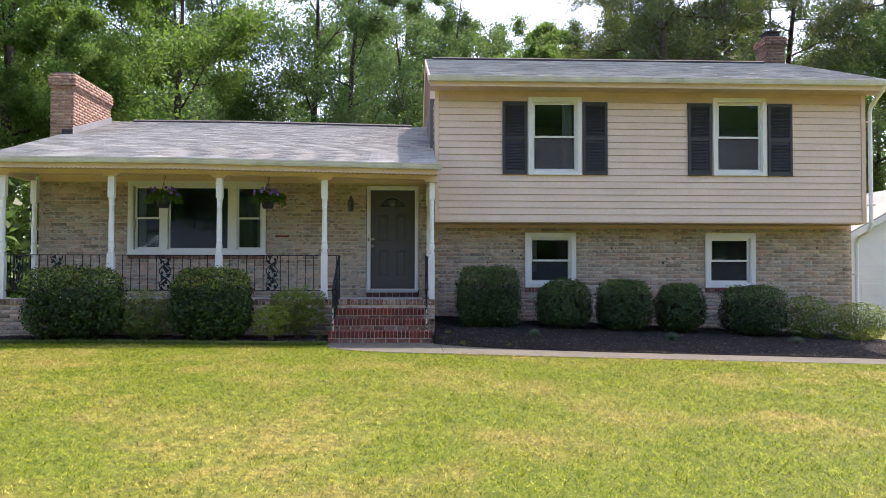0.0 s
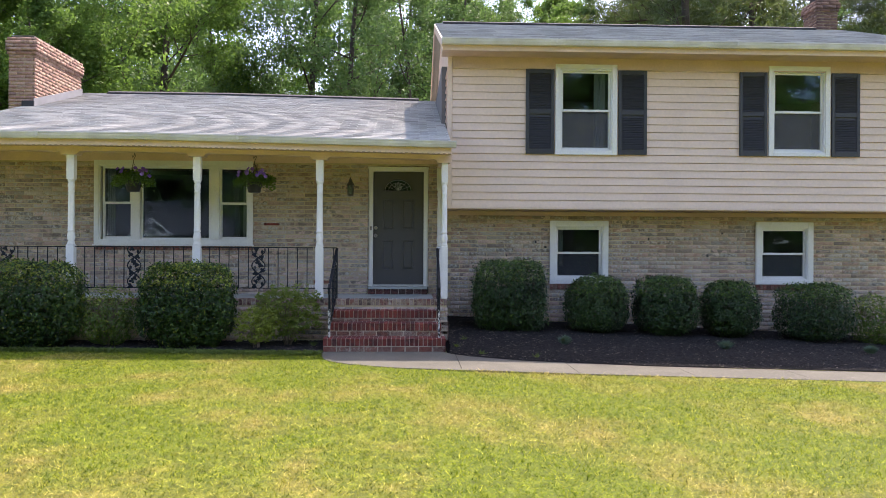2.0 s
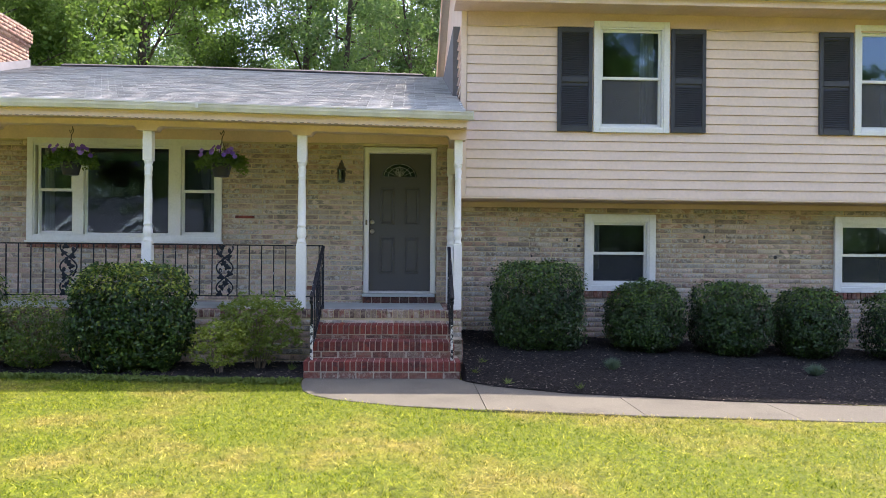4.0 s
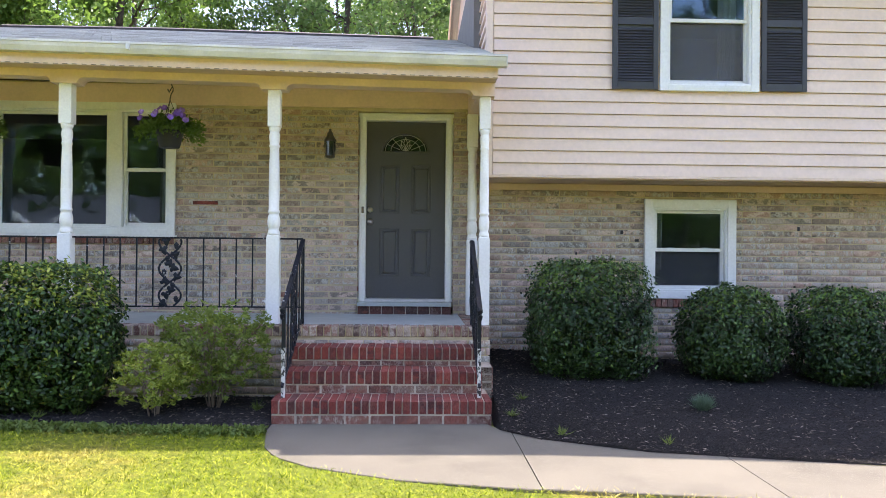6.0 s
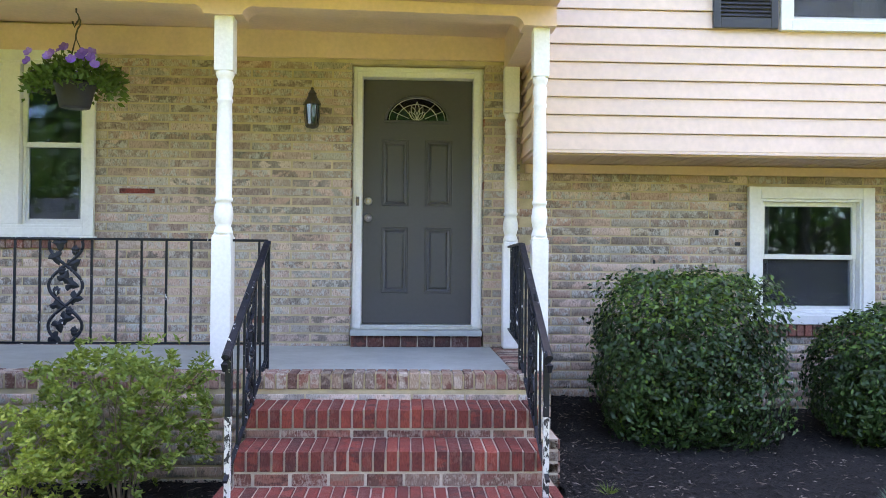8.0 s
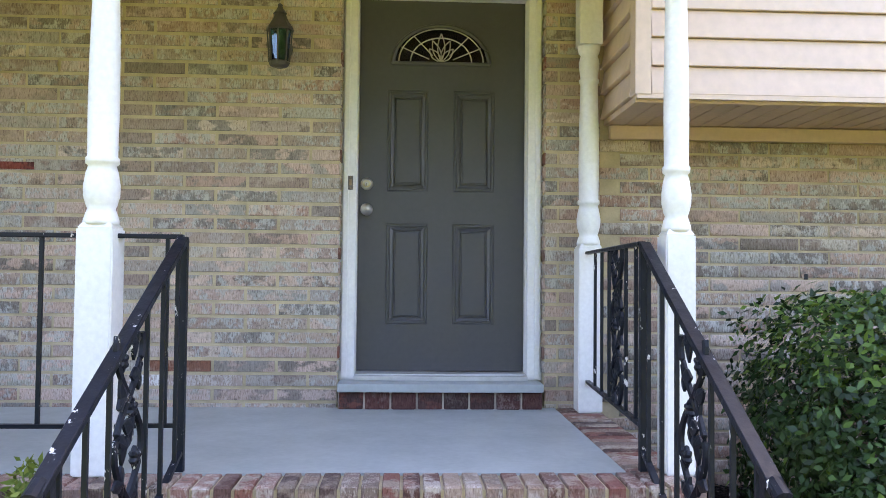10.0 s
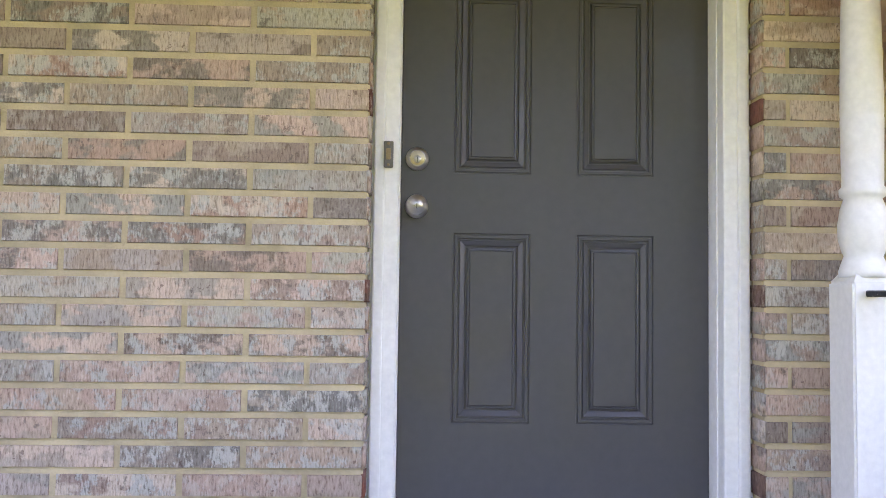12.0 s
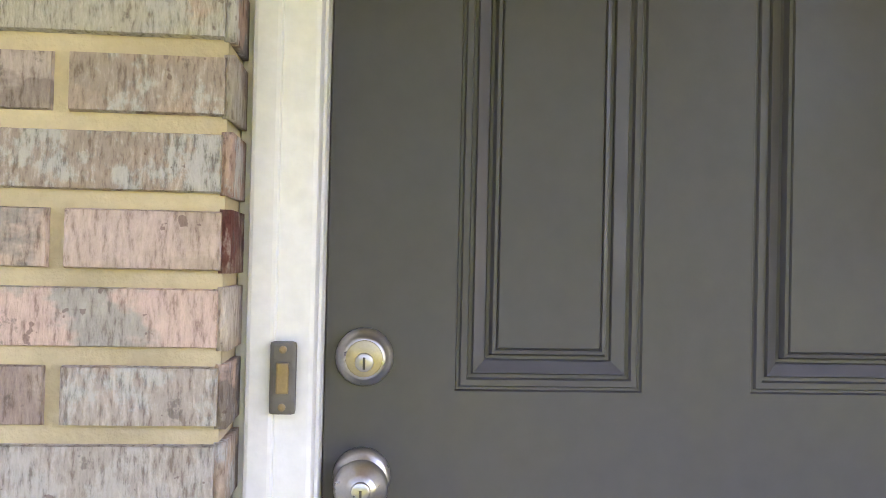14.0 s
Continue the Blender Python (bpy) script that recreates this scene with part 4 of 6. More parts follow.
# the porch edge: rowlock bricks on the front and a border beside the slab
EDGE = unit_brick("edge_brick", EDGE_BRICK, 0.06)
# The sill's shade is put into this brick's dark red tones.
DOOR_BASE = unit_brick("edge_brick", mat_brick("shade-darkened red brick", [(0.0, (0.10, 0.035, 0.028)), (0.3, (0.055, 0.028, 0.024)), (0.6, (0.16, 0.05, 0.035)), (1.0, (0.075, 0.04, 0.034))], (0.40, 0.33, 0.28), 0.3, 0.7), 0.06)
n = round((P_R - P_L) / 0.0677)
p = (P_R - P_L) / n
for k in range(n):
    brick_at(EDGE, porch_wall, P_L + k * p + 0.005, P_L + (k + 1) * p - 0.005, P_F + wear(0.003), P_F + 0.198, PORCH_Z - 0.10, PORCH_Z + wear(0.002))
y = P_F + 0.204
while y < WALL_Y - 0.05:
    brick_at(EDGE, porch_wall, 0.607, P_R - 0.002, y, min(y + 0.062, WALL_Y - 0.004), PORCH_Z - 0.10, PORCH_Z - 0.002 + wear(0.002))
    y += 0.0677
# cheek beside the steps
x = -2.12
for j in range(6):
    z0 = 0.40 - (j + 1) * 0.0677
    for y0, y1 in ((-2.12, -1.98 - 0.1 * (j % 2)), (-1.97 - 0.1 * (j % 2), -1.802)):
        brick_at(RISER, steps, 0.705, P_R, y0, y1, z0 + 0.005, z0 + 0.0627)
# bricks on edge under the door sill, its shade painted into their colour
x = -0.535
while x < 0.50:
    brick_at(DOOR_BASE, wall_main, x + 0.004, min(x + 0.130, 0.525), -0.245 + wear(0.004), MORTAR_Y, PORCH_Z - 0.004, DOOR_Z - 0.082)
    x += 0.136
structure("wall_door_base", boxes((-0.535, 0.525, -0.238, 0.10, PORCH_Z - 0.006, DOOR_Z - 0.083)), STEP_MORTAR, "mortar under the door sill")

# ---- porch posts ----
TURN_PROFILE = [(0.060, 1.585), (0.060, 1.60), (0.052, 1.625), (0.046, 1.64), (0.052, 1.655), (0.060, 1.685), (0.061, 1.72), (0.054, 1.765), (0.046, 1.79), (0.056, 1.797), (0.057, 1.815), (0.050, 1.823),
                (0.051, 1.90), (0.0525, 2.00), (0.051, 2.005), (0.0525, 2.01), (0.050, 2.20), (0.046, 2.35), (0.0445, 2.42), (0.050, 2.428), (0.051, 2.444), (0.044, 2.452), (0.050, 2.50), (0.053, 2.53), (0.048, 2.555), (0.043, 2.57), (0.052, 2.585), (0.057, 2.60), (0.058, 2.625)]


def post(x, y, top=3.0, base=PORCH_Z, w=1.0):
    p = thing("porch_post", (x, y, base), "white painted turned wooden porch post", "post", "porch posts")
    bm = boxes((x - 0.062 * w, x + 0.062 * w, y - 0.062 * w, y + 0.062 * w, base, 1.575))
    bmesh.ops.bevel(bm, geom=bm.edges[:], offset=0.006, segments=2, affect="EDGES")
    r = [bm.verts.new((x + sx * q * w, y + sy * q * w, z)) for z, q in ((1.574, 0.058), (1.592, 0.045)) for sx, sy in ((-1, -1), (1, -1), (1, 1), (-1, 1))]
    for k in range(4):
        bm.faces.new((r[k], r[(k + 1) % 4], r[4 + (k + 1) % 4], r[4 + k]))
    bm.faces.new(r[4:])
    part("base_block", bm, WHITE, p)
    bm = bmesh.new()
    lathe(bm, [(q * w, z) for q, z in TURN_PROFILE], (x, y, 0), 24)
    part("turned_shaft", bm, WHITE, p, "", True)
    part("top_block", boxes((x - 0.060 * w, x + 0.060 * w, y - 0.060 * w, y + 0.060 * w, 2.62, top), bevel=0.006), WHITE, p)
    return p


for px in POSTS:
    post(px, POST_Y, 2.976 + settle(px), PORCH_Z, 0.86 if px > 0 else 1.0)
post(0.748, -0.315, 3.031 + settle(0.748))
post(-7.19, -0.315, 3.031 + settle(-7.19))

# ---- iron railings ----
def scroll_panel(parent, at, along, height_line, width=0.19):
    """Two twining vines with leaves and grapes between two bars; at(u) gives the base point and the height there."""
    for sgn in (1, -1):
        bm = bmesh.new()
        pts = []
        for k in range(41):
            w = k / 40
            base, h = height_line
            pts.append(at + along * (sgn * (width / 2 - 0.010) * math.sin(w * 2.5 * math.pi + 0.35)) + Vector((0, 0, base + h * w)))
        tube(bm, pts, 0.0105, 6)
        part("vine", bm, IRON, parent)
    base, h = height_line
    side = Vector((-along.y, along.x, 0))
    for k in range(15):
        w = (k + 0.5) / 15
        c = at + along * (width * 0.27 * math.sin(w * 2.5 * math.pi + 1.2) * (1 if k % 2 else -1)) + Vector((0, 0, base + h * w))
        bm = bmesh.new()
        if k % 3 == 1:
            bmesh.ops.create_icosphere(bm, subdivisions=3, radius=0.030, matrix=Matrix.Translation(c))
            for vert in bm.verts:
                q = vert.co - c
                bead = 0.78 + 0.30 * abs(math.sin(q.dot(along) * 150 + 0.8) * math.sin(q.z * 150))
                vert.co = c + along * (q.dot(along) * bead * (0.85 + 6 * q.z)) + side * (q.dot(side) * bead * 0.55) + Vector((0, 0, q.z * 1.15 * bead))
            part("grape_cluster", bm, IRON, parent)
        else:
            tilt = wear(0.9) + (0.8 if k % 2 else -0.8)
            ring = []
            for q in range(14):
                a = q / 14 * math.tau
                rr = 0.050 * (0.74 + 0.26 * math.cos(3 * a)) + 0.004 * math.cos(7 * a)
                ring.append(c + along * (rr * math.cos(a + tilt)) + Vector((0, 0, rr * math.sin(a + tilt))))
            f = [bm.verts.new(p + side * 0.004) for p in ring]
            g = [bm.verts.new(p - side * 0.004) for p in ring]
            hi, lo = bm.verts.new(c + side * 0.013), bm.verts.new(c - side * 0.013)
            for q in range(14):
                r = (q + 1) % 14
                bm.faces.new((f[q], f[r], hi)), bm.faces.new((g[r], g[q], lo)), bm.faces.new((f[q], g[q], g[r], f[r]))
            part("vine_leaf", bm, IRON, parent)


def bar(bm, a, b, w, h):
    """A square bar from a to b."""
    a, b = Vector(a), Vector(b)
    d = (b - a).normalized()
    s = d.cross(Vector((0, 0, 1)))
    s = s.normalized() if s.length > 0.01 else Vector((1, 0, 0))
    u = s.cross(d)
    v = [bm.verts.new(p + s * (i * w / 2) + u * (j * h / 2)) for p in (a, b) for i, j in ((-1, -1), (1, -1), (1, 1), (-1, 1))]
    for f in ((3, 2, 1, 0), (4, 5, 6, 7), (0, 1, 5, 4), (1, 2, 6, 5), (2, 3, 7, 6), (3, 0, 4, 7)):
        bm.faces.new([v[i] for i in f])


def railing(a, b, label, gap=0.155, top=1.556, bottom=0.893, end_top=None, end_bottom=None, scroll=0.5, half=0.16):
    """Top and bottom rail from a to b (x, y), balusters, and one cast scroll panel. The end heights differ on a stair."""
    end_top, end_bottom = end_top or top, end_bottom or bottom
    A, B = Vector((*a, 0)), Vector((*b, 0))
    L = (B - A).length
    d = (B - A).normalized()
    slope = (end_top - top) / L
    r = thing("iron_railing", (A + B) / 2 + Vector((0, 0, PORCH_Z if slope == 0 else 0.3)), label, "railing", "porch railings")
    bm = bmesh.new()
    w, h = (0.030, 0.016) if slope == 0 else (0.042, 0.022)
    bar(bm, A + Vector((0, 0, top - 0.008)), B + Vector((0, 0, end_top - 0.008)), w, h)
    bmesh.ops.bevel(bm, geom=bm.edges[:], offset=0.003, segments=1, affect="EDGES")
    part("top_rail", bm, IRON, r)
    bm = bmesh.new()
    bar(bm, A + Vector((0, 0, bottom)), B + Vector((0, 0, end_bottom)), 0.022, 0.014)
    part("bottom_rail", bm, IRON, r)
    mid = L * scroll if scroll > 0 else L / 2 + gap / 2 - half
    for s in sorted(mid + e * (half + k * gap) for k in range(12) for e in (-1, 1)):
        if not 0.05 < s < L - 0.05 or (scroll < 0 and s < mid):
            continue
        q = A + d * s
        bm = bmesh.new()
        bar(bm, q + Vector((0, 0, bottom + slope * s)), q + Vector((0, 0, top - 0.016 + slope * s)), 0.013, 0.013)
        part("baluster", bm, IRON, r)
    if scroll < 0:
        return r
    s = L * scroll
    q = A + d * s
    low = bottom + slope * s + 0.006
    scroll_panel(r, q, d, (low, top - 0.02 + slope * s - low), 0.23)
    return r


IRON_LABEL = "black painted iron railing with a cast vine panel"
for x0, x1 in zip(POSTS[:3], POSTS[1:4]):
    railing((x0 + 0.062, POST_Y), (x1 - 0.062, POST_Y), IRON_LABEL)
railing((-7.18, POST_Y + 0.062), (-7.185, -0.38), IRON_LABEL)
railing((0.733, -0.375), (0.658, -1.575), IRON_LABEL, 0.178, 1.552, 0.893, None, None, 0.625, 0.177)
for x0, xn, xb in ((-1.20, -0.968, -0.988), (None, 0.660, 0.655)):
    if x0:
        railing((x0, POST_Y), (xn, POST_Y + 0.02), "short black iron rail beside a porch post", 0.125, 1.556, 0.893, None, None, -1)
    st = railing((xn, -1.60), (xb, -2.66), "peeling black iron stair railing with a cast vine panel", 0.15, 1.548, 0.80, 0.945, 0.30, 0.47, 0.145)
    bm = bmesh.new()
    bar(bm, (xn, -1.585, PORCH_Z), (xn, -1.585, 1.54), 0.026, 0.026)
    part("top_newel", bm, IRON, st)
    bm = bmesh.new()
    bar(bm, (xb, -2.60, 0.203), (xb, -2.60, 0.62), 0.030, 0.030)
    part("foot_newel", bm, PEELED, st, "stair newel with nearly all paint peeled off")
    bm = bmesh.new()
    bar(bm, (xb, -2.60, 0.62), (xb, -2.60, 0.97), 0.030, 0.030)
    part("newel", bm, IRON, st)
    bm = bmesh.new()
    tube(bm, [(xb, -2.63, 0.955), (xb, -2.68, 0.932), (xb, -2.70, 0.90), (xb, -2.69, 0.865)], [0.02, 0.021, 0.019, 0.012], 10)
    part("lamb_tongue", bm, IRON, st)


# ---- wall lantern ----
lan = thing("wall_lantern", (-0.85, WALL_Y, 2.48), "dark bronze carriage lantern on the brick wall", "lantern")
lx, ly = -0.85, WALL_Y - 0.13
bm = bmesh.new()
lathe(bm, [(0.05, WALL_Y + 0.0), (0.05, WALL_Y - 0.012), (0.03, WALL_Y - 0.022)], (lx, 0, 2.60), 20, "y")
part("wall_plate", bm, BRONZE, lan, "", True)
bm = bmesh.new()
tube(bm, [(lx, WALL_Y - 0.02, 2.60), (lx, WALL_Y - 0.05, 2.56), (lx, ly + 0.03, 2.50), (lx, ly, 2.485)], 0.010, 8)
part("arm", bm, BRONZE, lan)
bm = bmesh.new()
lathe(bm, [(0.02, 2.475), (0.048, 2.485), (0.055, 2.50), (0.050, 2.508)], (lx, ly, 0), 8)
part("base", bm, BRONZE, lan)
bm = bmesh.new()
lathe(bm, [(0.072, 2.665), (0.068, 2.68), (0.045, 2.715), (0.035, 2.735), (0.030, 2.75), (0.036, 2.755), (0.020, 2.775), (0.012, 2.79), (0.014, 2.80), (0.004, 2.808)], (lx, ly, 0), 8)
part("cap", bm, BRONZE, lan)
for k in range(8):
    a = (k + 0.0) * math.tau / 8
    c, s = math.cos(a), math.sin(a)
    bm = bmesh.new()
    bar(bm, (lx + 0.052 * c, ly + 0.052 * s, 2.505), (lx + 0.064 * c, ly + 0.064 * s, 2.668), 0.007, 0.007)
    part("cage_bar", bm, BRONZE, lan)
bm = bmesh.new()
lathe(bm, [(0.045, 2.508), (0.056, 2.664)], (lx, ly, 0), 8)
part("shade_glass", bm, LEADED, lan, "smoky seeded glass").visible_shadow = False


# ---- hanging baskets ----
def basket(x, y):
    b = thing("hanging_basket", (x, y, 2.47), "dark plastic hanging basket of purple petunias", "hanging basket", "hanging baskets")
    bm = bmesh.new()
    lathe(bm, [(0.095, 2.47), (0.10, 2.475), (0.135, 2.62), (0.142, 2.625), (0.142, 2.645), (0.13, 2.645), (0.125, 2.60)], (x, y, 0), 24)
    part("pot", bm, POT, b, "", True)
    bm = bmesh.new()
    tube(bm, [(x, y, 3.30), (x, y, 3.14), (x + 0.012, y, 3.125), (x + 0.022, y, 3.10), (x + 0.010, y, 3.075), (x, y, 3.06), (x - 0.012, y, 3.035), (x - 0.020, y, 3.06), (x - 0.024, y, 3.075)], 0.006, 8)
    tube(bm, [(x + 0.015, y, 3.11), (x + 0.030, y, 3.08), (x + 0.028, y, 3.05), (x + 0.010, y, 3.02), (x, y, 2.98), (x, y, 2.95)], 0.006, 8)
    part("hook", bm, BRONZE, b)
    for k in range(3):
        a = k * math.tau / 3 + 0.5
        bm = bmesh.new()
        tube(bm, [(x, y, 2.96), (x + 0.14 * math.cos(a), y + 0.14 * math.sin(a), 2.64)], 0.0035, 6)
        part("hanger", bm, POT, b)
    n = 1500
    a, rr = rng.uniform(0, math.tau, n), np.sqrt(rng.uniform(0, 1, n))
    z = 2.66 + 0.13 * (1 - rr ** 2) * rng.uniform(0.1, 1.1, n) + rng.normal(0, 0.03, n) - 0.11 * np.maximum(0, rr - 0.6) * rng.uniform(0, 2.2, n)
    c = np.stack([x + 0.33 * rr * np.cos(a), y + 0.23 * rr * np.sin(a), z], 1)
    d = np.stack([np.cos(a) * 0.8, np.sin(a) * 0.8, rng.uniform(-0.5, 0.9, n)], 1) + rng.normal(0, 0.4, (n, 3))
    tagged(quick("foliage", *leaf_arrays(c, d, 0.055, 0.028), BASKET_LEAF, b), "dense green trailing foliage")
    ang = rng.uniform(0, math.tau, 17)
    for k in range(17):
        r = rng.uniform(0.10, 0.33)
        c = Vector((x + r * math.cos(ang[k]), y - 0.10 + 0.8 * r * math.sin(ang[k]), 2.83 - 0.55 * max(0, r - 0.14) + rng.uniform(-0.03, 0.05)))
        out = Vector((math.cos(ang[k]) * 0.5, math.sin(ang[k]) * 0.5 - 0.7, 0.45)).normalized()
        e = out.cross(Vector((0, 0, 1))).normalized()
        u = e.cross(out)
        bm = bmesh.new()
        mid = bm.verts.new(c - out * 0.014)
        ring = []
        for q in range(20):
            t = q / 20 * math.tau
            w = 0.034 * (0.86 + 0.14 * abs(math.cos(2.5 * t)))
            ring.append(bm.verts.new(c + (e * math.cos(t) + u * math.sin(t)) * w + out * (0.004 * math.cos(5 * t))))
        for q in range(20):
            bm.faces.new((mid, ring[q], ring[(q + 1) % 20]))
        part("flower", bm, PETAL, b)
    return b


basket(-2.40, -1.08)
basket(-4.40, -1.08)

# ---- downspout at the far corner ----
dsp = thing("downspout", (WALL_R + 0.03, WALL_Y, 0.0), "white aluminium downspout at the house corner", "downspout", "", "structure")
bm = bmesh.new()
tube(bm, [(9.74, -1.34, 4.98), (9.72, -1.30, 4.86), (9.70, -0.93, 4.62), (9.70, -0.88, 4.52), (9.70, -0.88, 2.25), (9.70, -0.80, 2.1), (9.71, -0.40, 1.98), (9.71, -0.31, 1.85), (9.71, -0.31, 0.0)], 0.042, 8)
part("pipe", bm, WHITE, dsp)
for z in (4.3, 2.6, 1.2):
    yy = -0.88 if z > 2 else -0.31
    part("strap", boxes((9.645, 9.765, yy - 0.05, yy + 0.06, z, z + 0.03)), WHITE, dsp)


# ---- chimneys ----
def chimney(x0, x1, y0, y1, z0, z1, label, brick_mat, cap=2):
    c = thing("chimney", ((x0 + x1) / 2, (y0 + y1) / 2, z0), label, "chimney")
    part("core", boxes((x0 + 0.008, x1 - 0.008, y0 + 0.008, y1 - 0.008, z0, z1 - 0.01)), MORTAR, c)
    v, f = [], []
    top = z1
    rows = int((z1 - z0) / 0.0677)
    for j in range(rows):
        zt = z1 - j * 0.0677
        e = 0.045 if 1 <= j <= cap else (0.022 if j == 0 or j == cap + 1 else 0.0)
        for face, lo, hi in ((0, x0 - e, x1 + e), (1, y0 - e, y1 + e)):
            s = lo + (0 if (j + face) % 2 else -0.15)
            while s < hi:
                a, b = max(s + 0.005, lo), min(s + 0.299, hi)
                if b - a > 0.02:
                    for far in (0, 1):
                        k = len(v)
                        u = wear(0.002)
                        if face == 0:
                            yy = (y0 - e + u, y0 + 0.05) if not far else (y1 - 0.05, y1 + e + u)
                            bx = (a, b, *yy)
                        else:
                            xx = (x0 - e + u, x0 + 0.05) if far else (x1 - 0.05, x1 + e + u)
                            bx = (*xx, a, b)
                        za, zb = zt - 0.0627, zt - 0.004
                        v += [(bx[i], bx[2 + l], q) for q in (za, zb) for i, l in ((0, 0), (1, 0), (1, 1), (0, 1))]
                        f += [tuple(k + t for t in q) for q in ((3, 2, 1, 0), (4, 5, 6, 7), (0, 1, 5, 4), (1, 2, 6, 5), (2, 3, 7, 6), (3, 0, 4, 7))]
                s += 0.305
    tagged(quick("chimney_bricks", v, f, brick_mat, c), "courses of weathered brick", "", "", "stuff")
    return c


ch = chimney(-7.70, -7.19, 1.5, 3.75, 0.0, 5.68, "wide weathered brick chimney with a corbelled top", CHIMNEY_BRICK, 3)
part("crown", boxes((-7.66, -7.23, 1.54, 3.71, 5.68, 5.73), bevel=0.015), CONCRETE, ch)
bm = bmesh.new()
k = (RIDGE_Z - EAVE_Z) / (RIDGE_Y - EAVE_Y)
zr = lambda y: EAVE_Z + (y - EAVE_Y) * k
extrude_x(bm, [(1.42, zr(1.42)), (3.77, zr(3.77)), (3.77, zr(3.77) + 0.20), (1.42, zr(1.42) + 0.20)], -7.182, -7.170)
part("flashing", bm, FLASH, ch, "grey metal flashing along the roof slope")
part("front_flashing", boxes((-7.40, -7.168, 1.40, 1.43, zr(1.4) - 0.02, zr(1.4) + 0.16)), BLACKCAP, ch)
ch2 = chimney(9.45, 9.92, 3.3, 3.95, 6.2, 7.28, "small dark brick chimney on the upper roof", mat_brick("dark brick", [(0.0, (0.12, 0.07, 0.055)), (0.5, (0.19, 0.11, 0.09)), (1.0, (0.09, 0.055, 0.05))], (0.35, 0.3, 0.26), 0.25), 2)
part("crown", boxes((9.53, 9.84, 3.42, 3.83, 7.28, 7.42), (9.49, 9.88, 3.38, 3.87, 7.42, 7.46), bevel=0.01), BLACKCAP, ch2)


# ---- wall bricks ----
COURSE, LONG = 0.0740, 0.328
Z0, X0 = 1.866, -0.862


def brick_cells(x0, x1, z0, z1, openings):
    """Cells of half-bond courses, cut round openings: (x0, x1, z0, z1)."""
    out = []
    j = math.floor((z0 - Z0) / COURSE)
    while Z0 + j * COURSE < z1:
        za, zb = max(Z0 + j * COURSE, z0), min(Z0 + (j + 1) * COURSE, z1)
        zm = (za + zb) / 2
        spans = [(x0, x1)]
        for a, b, c, d in openings:
            if c - 0.01 < zm < d + 0.01:
                spans = [s for p, q in spans for s in ((p, min(q, a)), (max(p, b), q)) if s[1] - s[0] > 0.02]
        i = math.floor((x0 - X0) / LONG)
        off = 0.0 if j % 2 else LONG / 2
        while X0 + i * LONG < x1 + LONG:
            xa, xb = X0 + i * LONG + off, X0 + (i + 1) * LONG + off
            for p, q in spans:
                a, b = max(xa, p), min(xb, q)
                if q - b < 0.035:
                    b = q
                if a - p < 0.035:
                    a = p
                if b - a > 0.035 and zb - za > 0.02:
                    out.append((a if a == p else a + 0.006, b if b == q else b - 0.006, za + 0.0065, zb - 0.0065))
            i += 1
        j += 1
    return out


def brick_mass(name, cells, y, depth, material, parent, label):
    v, f = [], []
    c = 0.0035
    for a, b, lo, hi in cells:
        n = len(v)
        w = wear(0.0018)
        v += [(a, y + depth, lo), (b, y + depth, lo), (b, y + depth, hi), (a, y + depth, hi),
              (a, y + c + w, lo), (b, y + c + w, lo), (b, y + c + w, hi), (a, y + c + w, hi),
              (a + c, y + w, lo + c), (b - c, y + w, lo + c), (b - c, y + w, hi - c), (a + c, y + w, hi - c)]
        for q in range(4):
            r = (q + 1) % 4
            f += [(n + q, n + r, n + 4 + r, n + 4 + q), (n + 4 + q, n + 4 + r, n + 8 + r, n + 8 + q)]
        f.append((n + 8, n + 9, n + 10, n + 11))
    return tagged(quick(name, v, f, material, parent), label, "", "", "stuff")


BR = bmesh.new()
box(BR, 0, 1, 0, 1, 0, 1)
for vert in BR.verts:
    if vert.co.y < 0.5:
        vert.co.x = 0.012 + vert.co.x * 0.976
        vert.co.z = 0.06 + vert.co.z * 0.88
BRICK_ME = mesh_of("wall_brick", BR, WALL_BRICK)
main_cells = brick_cells(WALL_L, STEP_X - 0.02, PORCH_Z - 0.02, 3.069, [OPEN_DOOR, (OPEN_PICTURE[0] - 0.0, OPEN_PICTURE[1], OPEN_PICTURE[2] - 0.10, OPEN_PICTURE[3])])
near = [c for c in main_cells if c[0] > -2.26 and c[2] < 3.0]
near = sorted(near, key=lambda c: abs(c[0] + 0.5))[:300]
keep = set(near)
OLD_RED = BRICK_ME.copy()
OLD_RED.materials[0] = mat_brick("bare red brick", [(0.0, (0.20, 0.075, 0.045)), (1.0, (0.24, 0.10, 0.06))], (0.42, 0.32, 0.26), 0.35)
PAINTED = BRICK_ME.copy()
PAINTED.materials[0] = mat_brick("paint-splashed brick", [(0.0, (0.40, 0.31, 0.26)), (1.0, (0.45, 0.36, 0.30))], (0.80, 0.79, 0.76), 1.0)
for a, b, lo, hi in near:
    pick = BRICK_ME
    for px, pz, me in ((-1.30, 0.945, OLD_RED), (-1.10, 0.866, PAINTED), (-1.42, 0.866, PAINTED)):
        if a < px < b and lo < pz < hi:
            pick = me
    brick_at(pick, wall_main, a, b, WALL_Y + wear(0.0018), MORTAR_Y + 0.01, lo, hi)
brick_mass("brickwork", [c for c in main_cells if c not in keep], WALL_Y, 0.02, WALL_BRICK, wall_main, "more tan bricks in half bond")
low_cells = brick_cells(STEP_X - 0.02, WALL_R, -0.35, 2.24, [(a, b, c - 0.105, d) for a, b, c, d in OPEN_LOW])
